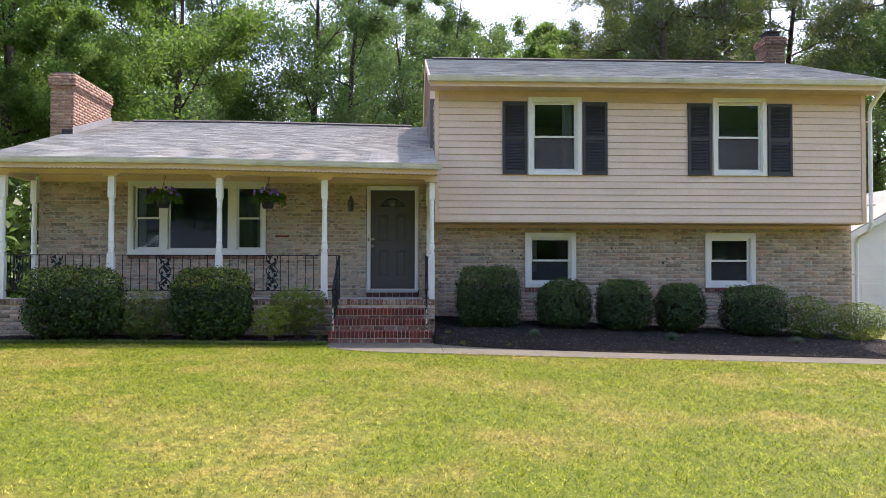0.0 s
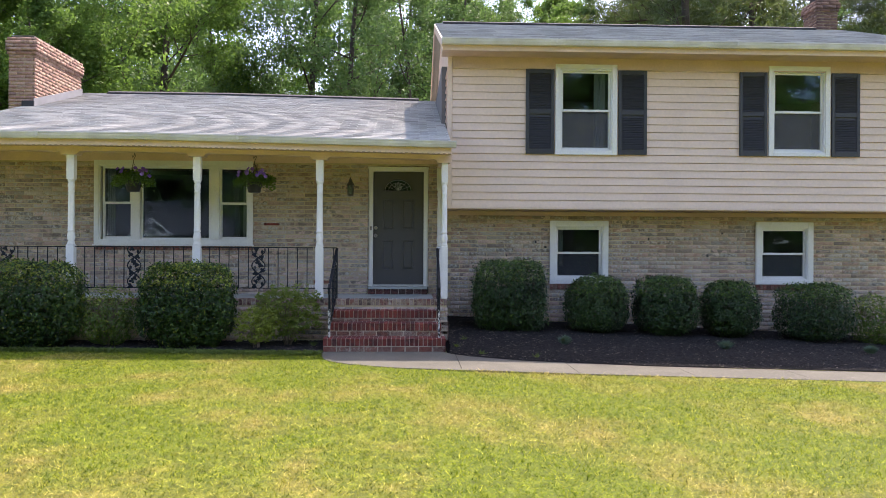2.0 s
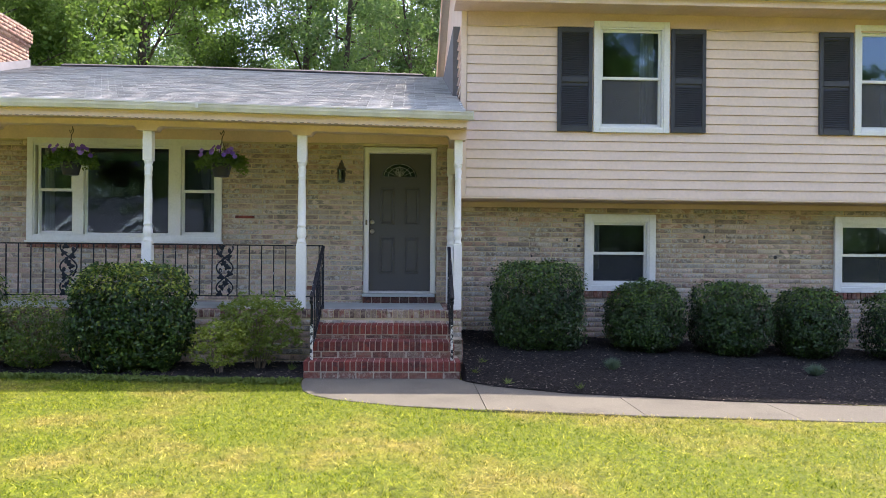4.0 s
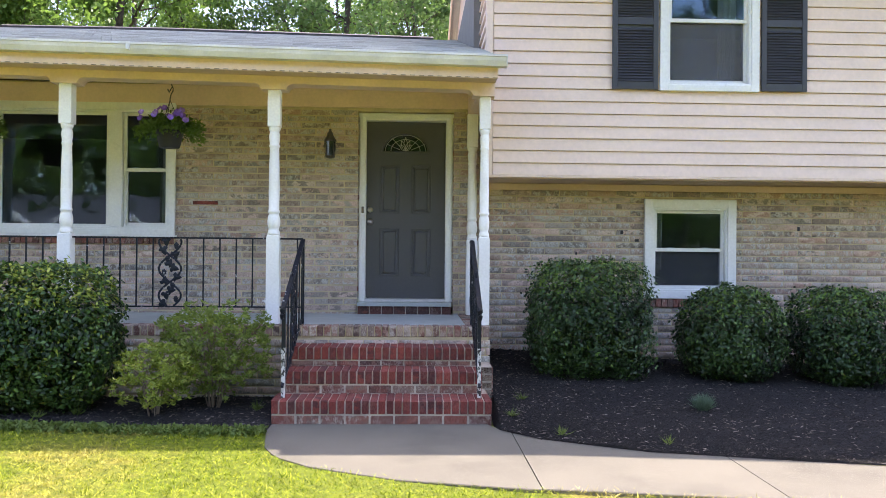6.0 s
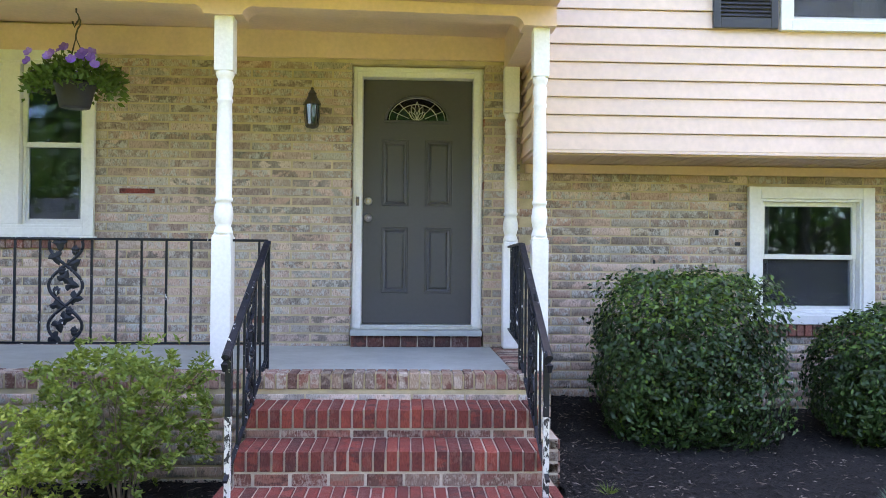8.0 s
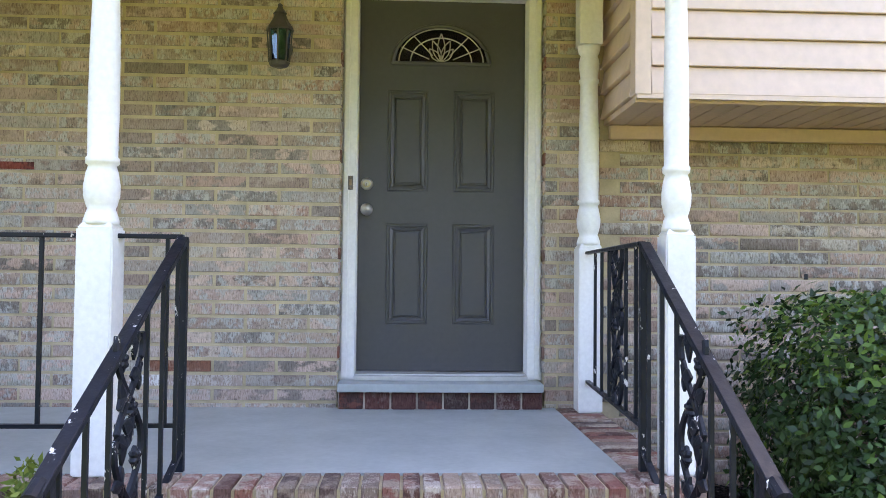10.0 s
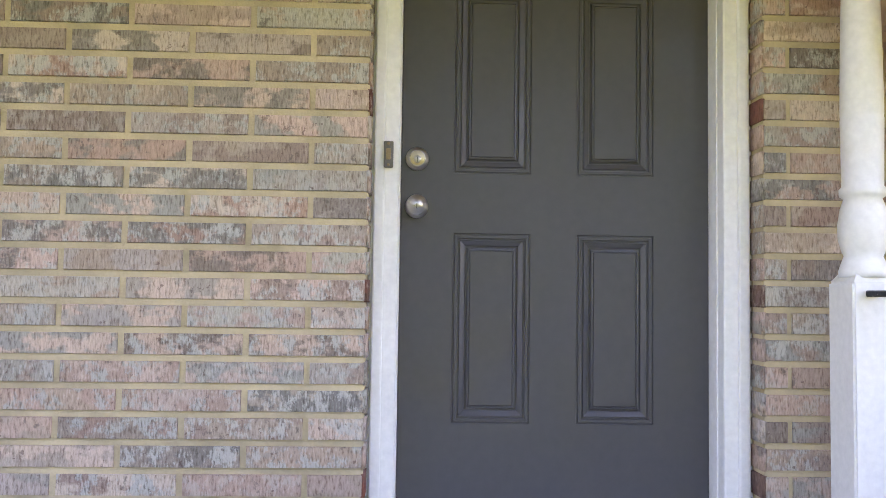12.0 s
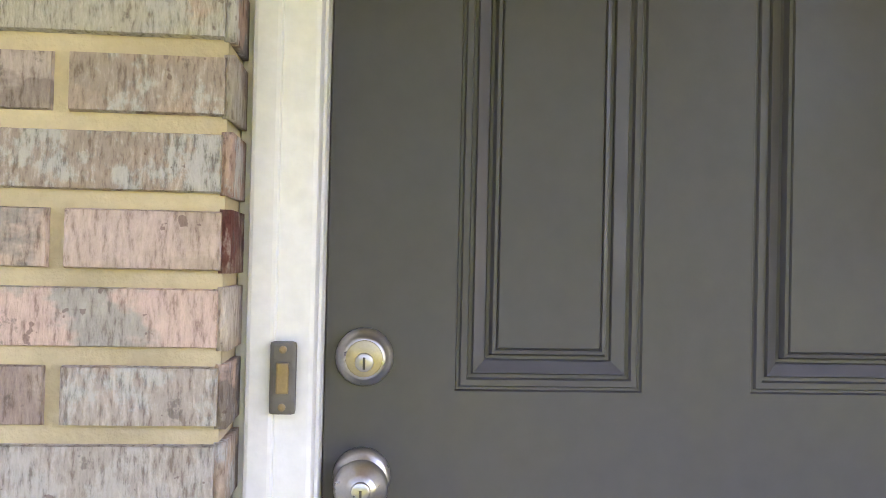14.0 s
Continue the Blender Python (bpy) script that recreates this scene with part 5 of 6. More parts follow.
brick_mass("brickwork", low_cells, WALL_Y, 0.02, WALL_BRICK, wall_low, "whitewashed tan bricks in half bond")
brick_mass("brickwork", brick_cells(P_L, P_R, -0.3, PORCH_Z - 0.108, [(STEP_W[1][0], STEP_W[1][1], -1, 0.56)]), P_F, 0.02, WALL_BRICK, porch_wall, "tan bricks of the porch base")
# returns of the brick beside the door
for x0, x1, old in ((-0.549, -0.538, 0), (0.538, 0.549, 0), (-0.549, -0.538, 1), (0.538, 0.549, 1)):
    v, f, j = [], [], 0
    z = Z0 - 14 * COURSE
    while z < 3.03 - COURSE:
        j += 1
        if z > DOOR_Z - 0.07 and (j % 7 == 3) == bool(old):
            n = len(v)
            v += [(p, q, r) for r in (z + 0.0065, z + COURSE - 0.0065) for p, q in ((x0, WALL_Y + 0.003), (x1, WALL_Y + 0.003), (x1, -0.106), (x0, -0.106))]
            f += [tuple(n + t for t in q) for q in ((3, 2, 1, 0), (4, 5, 6, 7), (0, 1, 5, 4), (1, 2, 6, 5), (2, 3, 7, 6), (3, 0, 4, 7))]
        z += COURSE
    tagged(quick("brick_return", v, f, RISER_BRICK if old else WALL_BRICK, wall_main), "brick ends beside the door", "", "", "stuff")
# rowlock sills under the windows
SILL = unit_brick("sill_brick", RISER_BRICK, 0.06)
for (a, b, c, d), wall in ((OPEN_PICTURE, wall_main), (OPEN_LOW[0], wall_low), (OPEN_LOW[1], wall_low)):
    x = a
    while x < b - 0.02:
        brick_at(SILL, wall, x + 0.005, min(x + 0.0627, b), WALL_Y - 0.028, MORTAR_Y + 0.02, c - 0.10, c - 0.030 if wall is wall_main else c - 0.002)
        x += 0.0677
# odd pieces: a bare slot and one old red brick low on the wall
tagged(part("mortar_gap", boxes((-2.40, -2.12, WALL_Y - 0.0035, WALL_Y + 0.004, 1.952, 1.990), bevel=0.001), RED_BRICK, wall_main), "dark red bare patch on one brick")
# small dark weep holes and chipped bricks in the lower wall
for i, (x, z, w, h) in enumerate(((2.47, 1.66, 0.03, 0.045), (2.64, 1.575, 0.045, 0.03), (4.54, 1.72, 0.03, 0.045), (5.62, 1.42, 0.04, 0.05), (5.9, 1.84, 0.03, 0.03), (1.95, 1.42, 0.02, 0.03), (8.9, 1.75, 0.05, 0.03))):
    bm = boxes((x, x + w, WALL_Y - 0.003, WALL_Y + 0.004, z, z + h), bevel=0.001)
    part("weep_hole", bm, BLACKCAP, wall_low, "small dark hole in the brickwork")


# ---- walk, beds and lawn ----
def curve(table, x):
    return float(np.interp(x, [p[0] for p in table], [p[1] for p in table]))


WALK_BACK = [(-1.06, -2.72), (0.74, -2.72), (0.80, -2.95), (1.08, -3.25), (1.81, -3.58), (3.5, -3.83), (16, -4.0)]
WALK_FRONT = [(-1.06, -2.95), (-1.02, -3.40), (-0.86, -3.80), (-0.58, -4.07), (0.0, -4.38), (0.78, -4.58), (2.3, -4.70), (16, -4.85)]
walk_way = thing("pavement", (1, -3.8, 0), "pale weathered concrete walk curving to the steps", "", "", "structure")
SEAMS = [-1.06, 0.88, 2.36, 3.85, 5.35, 6.85, 8.35, 9.85, 11.35, 12.85, 14.3, 16.0]
for a, b in zip(SEAMS, SEAMS[1:]):
    n = 24 if b < 3 else 6
    bm = bmesh.new()
    cols = []
    for i in range(n + 1):
        x = a + 0.004 + (b - a - 0.008) * i / n
        yb, yf = curve(WALK_BACK, x), curve(WALK_FRONT, x)
        z = ground_z(x, -4) + 0.008
        cols.append([bm.verts.new(p) for p in ((x, yf, z - 0.10), (x, yf, z - 0.006), (x, yf + 0.006, z), (x, yb - 0.006, z), (x, yb, z - 0.006), (x, yb, z - 0.10))])
    for c0, c1 in zip(cols, cols[1:]):
        for k in range(5):
            bm.faces.new((c0[k], c1[k], c1[k + 1], c0[k + 1]))
    bm.faces.new(cols[0]), bm.faces.new(cols[-1][::-1])
    part("paving_slab", bm, CONCRETE, walk_way)

BED_LEFT = [(-8.6, -2.55), (-5.0, -2.62), (-3.7, -2.75), (-2.1, -2.98), (-1.5, -3.02), (-1.06, -3.02)]


def bed_right_z(x, y):
    u = min(1.0, max(0.0, (y - curve(WALK_BACK, x)) / (WALL_Y - curve(WALK_BACK, x))))
    top = 0.31 - 0.045 * (x - 1.0)
    return ground_z(x, -4) * (1 - u) + top * u + 0.018 + 0.05 * math.sin(min(1, u * 3) * math.pi / 2) * (1 - u) + 0.018 * noise.noise(Vector((x * 2.2, y * 2.2, 0)))


def bed_left_z(x, y):
    u = min(1.0, max(0.0, (y - curve(BED_LEFT, x)) / (P_F - curve(BED_LEFT, x))))
    return 0.015 + 0.05 * u + 0.018 * noise.noise(Vector((x * 2.2, y * 2.2, 3)))


def bed(name, x0, x1, low, high, z, label):
    nx, ny = 90, 22
    v = []
    for j in range(ny):
        for i in range(nx):
            x = x0 + (x1 - x0) * i / (nx - 1)
            y = low(x) + (high(x) - low(x)) * j / (ny - 1)
            edge = -0.06 if j == 0 or i in (0, nx - 1) else 0.0
            v.append((x, y, z(x, y) + edge + 0.008 * noise.noise(Vector((x * 14, y * 14, 1)))))
    f = [(j * nx + i, j * nx + i + 1, (j + 1) * nx + i + 1, (j + 1) * nx + i) for j in range(ny - 1) for i in range(nx - 1)]
    return tagged(quick(name, v, f, MULCH), label, "", "", "structure")


bed("mulch_bed_right", 0.77, 9.9, lambda x: curve(WALK_BACK, x) + 0.004, lambda x: (-1.9 if x < 0.83 else WALL_Y), bed_right_z, "dark shredded bark mulch bed")
bed("mulch_bed_left", -8.6, -1.0, lambda x: curve(BED_LEFT, x), lambda x: (P_F if x > P_L else -0.4), bed_left_z, "dark shredded bark mulch bed")
chips_v, chips_f = [], []
for n, x0, x1, low, high, zf in ((34000, 0.82, 9.7, lambda x: curve(WALK_BACK, x) - 0.02, lambda x: WALL_Y, bed_right_z), (14000, -7.6, -1.07, lambda x: curve(BED_LEFT, x) - 0.03, lambda x: P_F, bed_left_z)):
    for i in range(n):
        x = x0 + (x1 - x0) * random.random() ** (1.5 if x0 > 0 else 0.7)
        y = low(x) + (high(x) - low(x)) * random.random() ** 1.25
        z = zf(x, y) + random.uniform(0.002, 0.014)
        ln, w, a = random.uniform(0.008, 0.028), random.uniform(0.0025, 0.006), random.uniform(0, math.pi)
        c, s, t = math.cos(a), math.sin(a), random.uniform(-0.35, 0.35)
        k = len(chips_v)
        chips_v += [(x - c * ln - s * w, y - s * ln + c * w, z - t * ln), (x - c * ln + s * w, y - s * ln - c * w, z - t * ln), (x + c * ln + s * w, y + s * ln - c * w, z + t * ln), (x + c * ln - s * w, y + s * ln + c * w, z + t * ln), (x, y, z + 0.006)]
        chips_f += [(k, k + 1, k + 4), (k + 1, k + 2, k + 4), (k + 2, k + 3, k + 4), (k + 3, k, k + 4)]
tagged(quick("mulch_chips", chips_v, chips_f, CHIP), "loose dark bark chips with a few pale ones", "mulch", "", "stuff")

# lawn blades
n = 760000
gx, gy = rng.uniform(-11, 11, n), -2.35 - 10.6 * rng.uniform(0, 1, n) ** 1.1
wb = np.interp(gx, [p[0] for p in WALK_FRONT], [p[1] for p in WALK_FRONT])
lb = np.interp(gx, [p[0] for p in BED_LEFT], [p[1] for p in BED_LEFT])
edge = np.where(gx < -1.06, lb, wb + 0.02) + rng.normal(0, 0.03, n)
ok = gy < edge
gx, gy = gx[ok], gy[ok]
n = len(gx)
gz = -0.025 * np.maximum(0, np.minimum(gx, 14) - 1.0) - 0.012 * np.maximum(0, -6.0 - gy)
a = rng.uniform(0, math.tau, n)
clump = rng.uniform(0, 1, (300, 300))[((gx + 20) / 0.09 + rng.normal(0, 0.3, n)).astype(int) % 300, ((gy + 20) / 0.09 + rng.normal(0, 0.3, n)).astype(int) % 300]
h = rng.uniform(0.008, 0.028, n) * (0.55 + 0.9 * clump ** 1.5)
w = rng.uniform(0.0022, 0.0042, n)
lean = rng.normal(0, 0.026, (n, 2))
v = np.stack([np.stack([gx - w * np.cos(a), gy - w * np.sin(a), gz - 0.002], 1), np.stack([gx + w * np.cos(a), gy + w * np.sin(a), gz - 0.002], 1), np.stack([gx + lean[:, 0], gy + lean[:, 1], gz + h], 1)], 1)
tagged(quick("grass", v.reshape(-1, 3), np.arange(n * 3).reshape(n, 3), GRASS_BLADE), "short mown grass, green with straw patches", "grass", "", "stuff")
# ragged clover fringe along the left bed
n = 9000
fx = rng.uniform(-7.5, -1.05, n)
fy = np.interp(fx, [p[0] for p in BED_LEFT], [p[1] for p in BED_LEFT]) - np.abs(rng.normal(0, 0.09, n)) + 0.02
c = np.stack([fx, fy, rng.uniform(0.0, 0.05, n)], 1)
d = rng.normal(0, 0.6, (n, 3))
d[:, 2] = np.abs(d[:, 2]) * 0.6 + 0.2
tagged(quick("clover", *leaf_arrays(c, d, 0.035, 0.022), WEED), "low clover and weeds along the bed's edge", "weeds", "", "stuff")


# ---- shrubs ----
def stems(x, y, z, h, spread, n, r=0.012):
    bm = bmesh.new()
    tips = []
    for i in range(n):
        a = i * math.tau / n + random.uniform(-0.4, 0.4)
        q = spread * random.uniform(0.4, 1.0)
        tip = Vector((x + q * math.cos(a), y + q * 0.8 * math.sin(a), z + h * random.uniform(0.7, 0.98)))
        mid = Vector((x + q * 0.35 * math.cos(a) + wear(0.03), y + q * 0.3 * math.sin(a), z + h * 0.45))
        tube(bm, [(x + 0.03 * math.cos(a), y + 0.03 * math.sin(a), z - 0.05), mid, (mid + tip) / 2 + Vector((wear(0.04), wear(0.04), 0.02)), tip], [r, r * 0.8, r * 0.5, r * 0.25], 6)
        tips += [mid, (mid + tip) / 2, tip]
        for k in range(3):
            b = mid.lerp(tip, random.uniform(0.1, 0.8))
            e = b + Vector((wear(0.2), wear(0.16), random.uniform(0.0, 0.2))) * spread
            tube(bm, [b, (b + e) / 2 + Vector((0, 0, 0.02)), e], [r * 0.4, r * 0.3, r * 0.15], 5)
            tips.append(e)
    return bm, tips


def lumpy(d, seed):
    return np.array([1 + 0.10 * noise.noise(Vector((p[0] * 2.6 + seed, p[1] * 2.6, p[2] * 2.6))) + 0.09 * noise.noise(Vector((p[0] * 6 + seed, p[1] * 6, p[2] * 6))) for p in d])


def hedge(x0, x1, z0, z1, y, depth, leaves, label, seed, boxy=3.0, leaf=0.046, fresh=0.12, mats=(HOLLY, AZALEA)):
    """A clipped shrub: stems, and thousands of small leaves in an uneven shell with inner layers."""
    x, rx, rz = (x0 + x1) / 2, (x1 - x0) / 2, (z1 - z0) / 2
    s = thing("shrub", (x, y, z0), label, "shrub", "clipped shrubs")
    bm, _ = stems(x, y, z0, (z1 - z0) * 0.9, rx * 0.8, 7)
    part("woody_frame", bm, TWIG, s)
    d = rng.normal(size=(leaves, 3))
    d /= np.linalg.norm(d, axis=1, keepdims=True)
    k = 1 / (np.abs(d) ** boxy).sum(1) ** (1 / boxy)
    shell = np.where(rng.uniform(0, 1, leaves) < 0.55, rng.normal(0.93, 0.04, leaves), rng.uniform(0.45, 0.92, leaves))
    c = d * (k * shell * lumpy(d, seed))[:, None] * np.array([rx, depth, rz])
    low = np.clip((c[:, 2] / rz + 1) / 0.35, 0, 1)
    c[:, :2] *= (0.80 + 0.20 * low)[:, None]
    c += np.array([x, y, z0 + rz])
    c = c[c[:, 2] > z0 - 0.02]
    out = (c - np.array([x, y, z0 + rz * 0.7])) / np.array([rx, depth, rz])
    hole = np.array([noise.noise(Vector((p[0] * 11 + seed, p[1] * 11, p[2] * 11))) for p in c])
    keep_leaf = (hole > -0.20) | (np.linalg.norm(out, axis=1) < 0.72)
    c, out = c[keep_leaf], out[keep_leaf]
    out /= np.linalg.norm(out, axis=1, keepdims=True) + 1e-6
    free = rng.normal(0, 1, c.shape)
    dirs = free - out * (free * out).sum(1, keepdims=True) * 0.85 + out * 0.15 + np.array([0, 0, 0.15])
    face = out + rng.normal(0, 0.8, c.shape) + np.array([0, 0, 0.45])
    # Brighter leaves on top: new growth, and sunlight painted on the porch shrubs.
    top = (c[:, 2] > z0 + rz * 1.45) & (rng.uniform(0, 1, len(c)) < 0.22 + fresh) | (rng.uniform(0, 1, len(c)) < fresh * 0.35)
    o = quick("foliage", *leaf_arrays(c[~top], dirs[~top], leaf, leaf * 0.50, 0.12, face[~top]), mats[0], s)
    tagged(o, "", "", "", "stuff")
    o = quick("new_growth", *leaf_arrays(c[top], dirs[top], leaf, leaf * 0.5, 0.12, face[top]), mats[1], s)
    tagged(o, "", "", "", "stuff")
    tagged(o, "yellow-green leaves, new growth and painted sun")
    return s


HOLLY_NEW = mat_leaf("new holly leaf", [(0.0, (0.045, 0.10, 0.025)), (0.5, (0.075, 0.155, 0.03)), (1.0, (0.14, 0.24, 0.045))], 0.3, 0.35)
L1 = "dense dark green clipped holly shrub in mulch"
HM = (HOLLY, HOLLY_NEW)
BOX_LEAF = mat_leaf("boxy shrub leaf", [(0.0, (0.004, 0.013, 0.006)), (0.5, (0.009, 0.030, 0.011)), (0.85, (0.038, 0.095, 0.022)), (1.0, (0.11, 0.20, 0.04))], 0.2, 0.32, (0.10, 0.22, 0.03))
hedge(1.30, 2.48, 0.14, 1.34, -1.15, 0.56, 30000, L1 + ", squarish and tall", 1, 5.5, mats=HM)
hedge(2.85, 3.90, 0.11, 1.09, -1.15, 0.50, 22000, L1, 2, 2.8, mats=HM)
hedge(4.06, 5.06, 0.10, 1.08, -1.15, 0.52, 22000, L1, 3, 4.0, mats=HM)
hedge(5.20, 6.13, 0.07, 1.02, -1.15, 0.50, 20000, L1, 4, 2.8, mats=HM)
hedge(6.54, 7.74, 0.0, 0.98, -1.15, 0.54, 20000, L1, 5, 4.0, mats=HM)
AZ_DARK = mat_leaf("dull azalea leaf", [(0.0, (0.035, 0.075, 0.018)), (0.6, (0.06, 0.12, 0.025)), (1.0, (0.11, 0.17, 0.035))], 0.3, 0.45)
hedge(7.70, 8.62, -0.08, 0.80, -1.25, 0.55, 6000, "loose green azalea shrub at the bed's end", 6, 2.2, mats=(AZ_DARK, AZALEA))
hedge(8.55, 9.78, -0.12, 0.66, -1.30, 0.55, 6000, "loose green azalea shrub at the bed's end", 7, 2.2, mats=(AZ_DARK, AZALEA))
# AZALEA tops put sunlight into the leaf colour of both boxy shrubs.
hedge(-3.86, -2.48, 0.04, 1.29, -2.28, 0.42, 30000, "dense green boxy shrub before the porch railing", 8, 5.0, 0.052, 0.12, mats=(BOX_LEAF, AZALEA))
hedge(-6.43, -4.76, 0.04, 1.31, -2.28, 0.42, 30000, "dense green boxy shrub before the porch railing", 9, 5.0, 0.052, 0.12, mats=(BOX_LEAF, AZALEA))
hedge(-4.92, -3.86, 0.03, 0.95, -2.22, 0.40, 6000, "soft green azalea between two boxy shrubs", 10, 2.1, 0.042, 0.3, (AZ_DARK, AZALEA))
hedge(-8.4, -7.5, 0.0, 0.48, -1.6, 0.4, 3000, "low green azalea at the porch corner", 11, 2.1, 0.042, 0.3, (AZ_DARK, AZALEA))


def azalea(x, y, z, h, spread, n, label, bright, seed):
    """A loose shrub of forking stems with whorls of leaves in uneven layers."""
    s = thing("azalea", (x, y, z), label, "shrub", "azaleas by the steps")
    bm, tips = stems(x, y, z, h * 0.9, spread * 0.85, n, 0.007)
    part("woody_frame", bm, TWIG, s, "grey-brown bare stems")
    cs, ds = [], []
    while len(cs) < 850 * 9 * h * spread / 0.45:
        d = Vector((random.uniform(-1, 1), random.uniform(-1, 1), random.uniform(-1, 1)))
        if not 0.25 < d.length < 1.0 + 0.28 * noise.noise(Vector((d.x * 2.4 + seed, d.y * 2.4, d.z * 2.4))):
            continue
        if noise.noise(Vector((d.x * 3.4 + seed, d.y * 3.4, d.z * 4.5))) < 0.0:
            continue
        c = Vector((x + d.x * spread, y + d.y * min(spread, 0.36), z + h * 0.55 + d.z * h * 0.46))
        if c.y > P_F - 0.03:
            continue
        for k in range(9):
            a = random.uniform(0, math.tau)
            cs.append(c + Vector((wear(0.012), wear(0.012), wear(0.012))))
            ds.append((math.cos(a), math.sin(a), random.uniform(-0.7, 1.3)))
    quick("foliage", *leaf_arrays(np.array(cs), np.array(ds), 0.040, 0.017), AZALEA if bright else AZ_MID, s)
    return s


AZ_MID = mat_leaf("mid azalea leaf", [(0.0, (0.075, 0.135, 0.03)), (0.5, (0.145, 0.215, 0.042)), (1.0, (0.32, 0.37, 0.08))], 0.35, 0.45)
azalea(-1.66, -2.20, 0.04, 0.95, 0.54, 12, "leafy azalea with bare stems beside the steps", False, 2.0)
azalea(-2.08, -2.52, 0.03, 0.64, 0.36, 10, "bright yellow-green azalea in mulch", True, 7.0)


def tuft(x, y, z, r, h, n, material, name, label, group, spread=0.9):
    t = new(name)
    t.location = (x, y, z)
    tagged(t, label, "plant", group)
    c = np.zeros((n, 3)) + np.array([x, y, z])
    c[:, :2] += rng.normal(0, r * 0.12, (n, 2))
    d = rng.normal(0, spread * 0.5, (n, 3))
    d[:, 2] = np.abs(d[:, 2]) * 0.5 + 0.55
    quick("tuft_foliage", *leaf_arrays(c, d, h, 0.006, 0.1), material, t)


for x, y in ((2.56, -2.62), (5.05, -2.55), (7.3, -2.6)):
    tuft(x, y, bed_right_z(x, y), 0.14, 0.14, 620, FESCUE, "fescue_tuft", "round blue fescue grass tuft in the mulch", "fescue tufts")
for x, y in ((1.05, -2.35), (0.92, -2.75), (1.25, -3.22), (2.0, -3.45)):
    tuft(x, y, bed_right_z(x, y), 0.07, 0.09, 34, WEED, "weed", "small straggling weed at the mulch edge", "weeds in the bed", 1.5)
for x, y in ((-2.72, -2.52), (-1.25, -2.35), (-3.0, -2.6)):
    tuft(x, y, bed_left_z(x, y), 0.07, 0.10, 40, WEED, "weed", "small straggling weed at the mulch edge", "weeds in the bed", 1.5)


# ---- trees ----
def grow(bm, p, d, length, r, depth, tips, pine=False):
    pts, rs = [p], [r]
    n = 4
    for i in range(n):
        d = (d + Vector((wear(0.16), wear(0.16), wear(0.06) + (0.05 if not pine else 0.0)))).normalized()
        p = p + d * (length / n)
        pts.append(p), rs.append(r * (1 - 0.62 * (i + 1) / n))
    tube(bm, pts, rs, 7 if depth > 1 else 5, False)
    if depth == 0:
        tips += [(pts[2], length * 0.35), (pts[3], length * 0.4), (pts[4], length * 0.45)]
        return
    for i in range(2, 5):
        for k in range(2 if depth > 1 else 2):
            a = random.uniform(0, math.tau)
            side = d.orthogonal().normalized()
            side.rotate(Matrix.Rotation(a, 3, d))
            nd = (d * 0.55 + side * random.uniform(0.5, 0.95) + Vector((0, 0, 0.12))).normalized()
            grow(bm, pts[i], nd, length * random.uniform(0.5, 0.72), rs[i] * 0.62, depth - 1, tips, pine)


def tree(name, height, first, trunk_r, limb, leaves, leaf, material, label, seed, pine=False, density=1.0):
    random.seed(seed)
    t = thing(name, (0, 0, 0), label, "tree", "woods behind the house")
    bm = bmesh.new()
    pts, p, d = [Vector((0, 0, -0.3))], Vector((0, 0, -0.3)), Vector((wear(0.05), wear(0.05), 1))
    for i in range(10):
        d = (d + Vector((wear(0.06), wear(0.06), 0.1))).normalized()
        p = p + d * (height / 10)
        pts.append(p)
    rs = [trunk_r * (1 - 0.86 * i / 10) * (1.25 if i == 0 else 1) for i in range(11)]
    tube(bm, pts, rs, 10, False)
    tips = []
    count = 15 if not pine else 22
    for k in range(count):
        u = first + (0.97 - first) * k / (count - 1)
        i = min(9, int(u * 10))
        base = pts[i].lerp(pts[i + 1], u * 10 - i)
        a = k * 2.4 + wear(0.5)
        up = random.uniform(0.25, 0.8) if not pine else random.uniform(-0.05, 0.3)
        nd = Vector((math.cos(a), math.sin(a), up)).normalized()
        ln = limb * (1.05 - 0.65 * (u - first) / (1 - first)) * random.uniform(0.75, 1.2)
        grow(bm, base, nd, ln, rs[i] * 0.42, 1, tips, pine)
    part("trunk", bm, BARK, t, "", True)
    pick = rng.integers(0, len(tips), leaves)
    tp = np.array([tuple(q) for q, _ in tips])
    sp = np.array([s for _, s in tips])
    c = tp[pick] + rng.normal(0, 1, (leaves, 3)) * (sp[pick] * 0.42 * density)[:, None] * np.array([1, 1, 0.7])
    d = rng.normal(0, 1, (leaves, 3)) + np.array([0, 0, -0.25])
    if pine:
        k = 4
        c = np.repeat(c[: leaves // k], k, 0)
        d = rng.normal(0, 1, c.shape) + np.array([0, 0, 0.3])
        quick("crown", *leaf_arrays(c, d, leaf * 1.7, leaf * 0.22, 0.1), material, t)
    else:
        quick("crown", *leaf_arrays(c, d, leaf, leaf * 0.62), material, t)
    return t


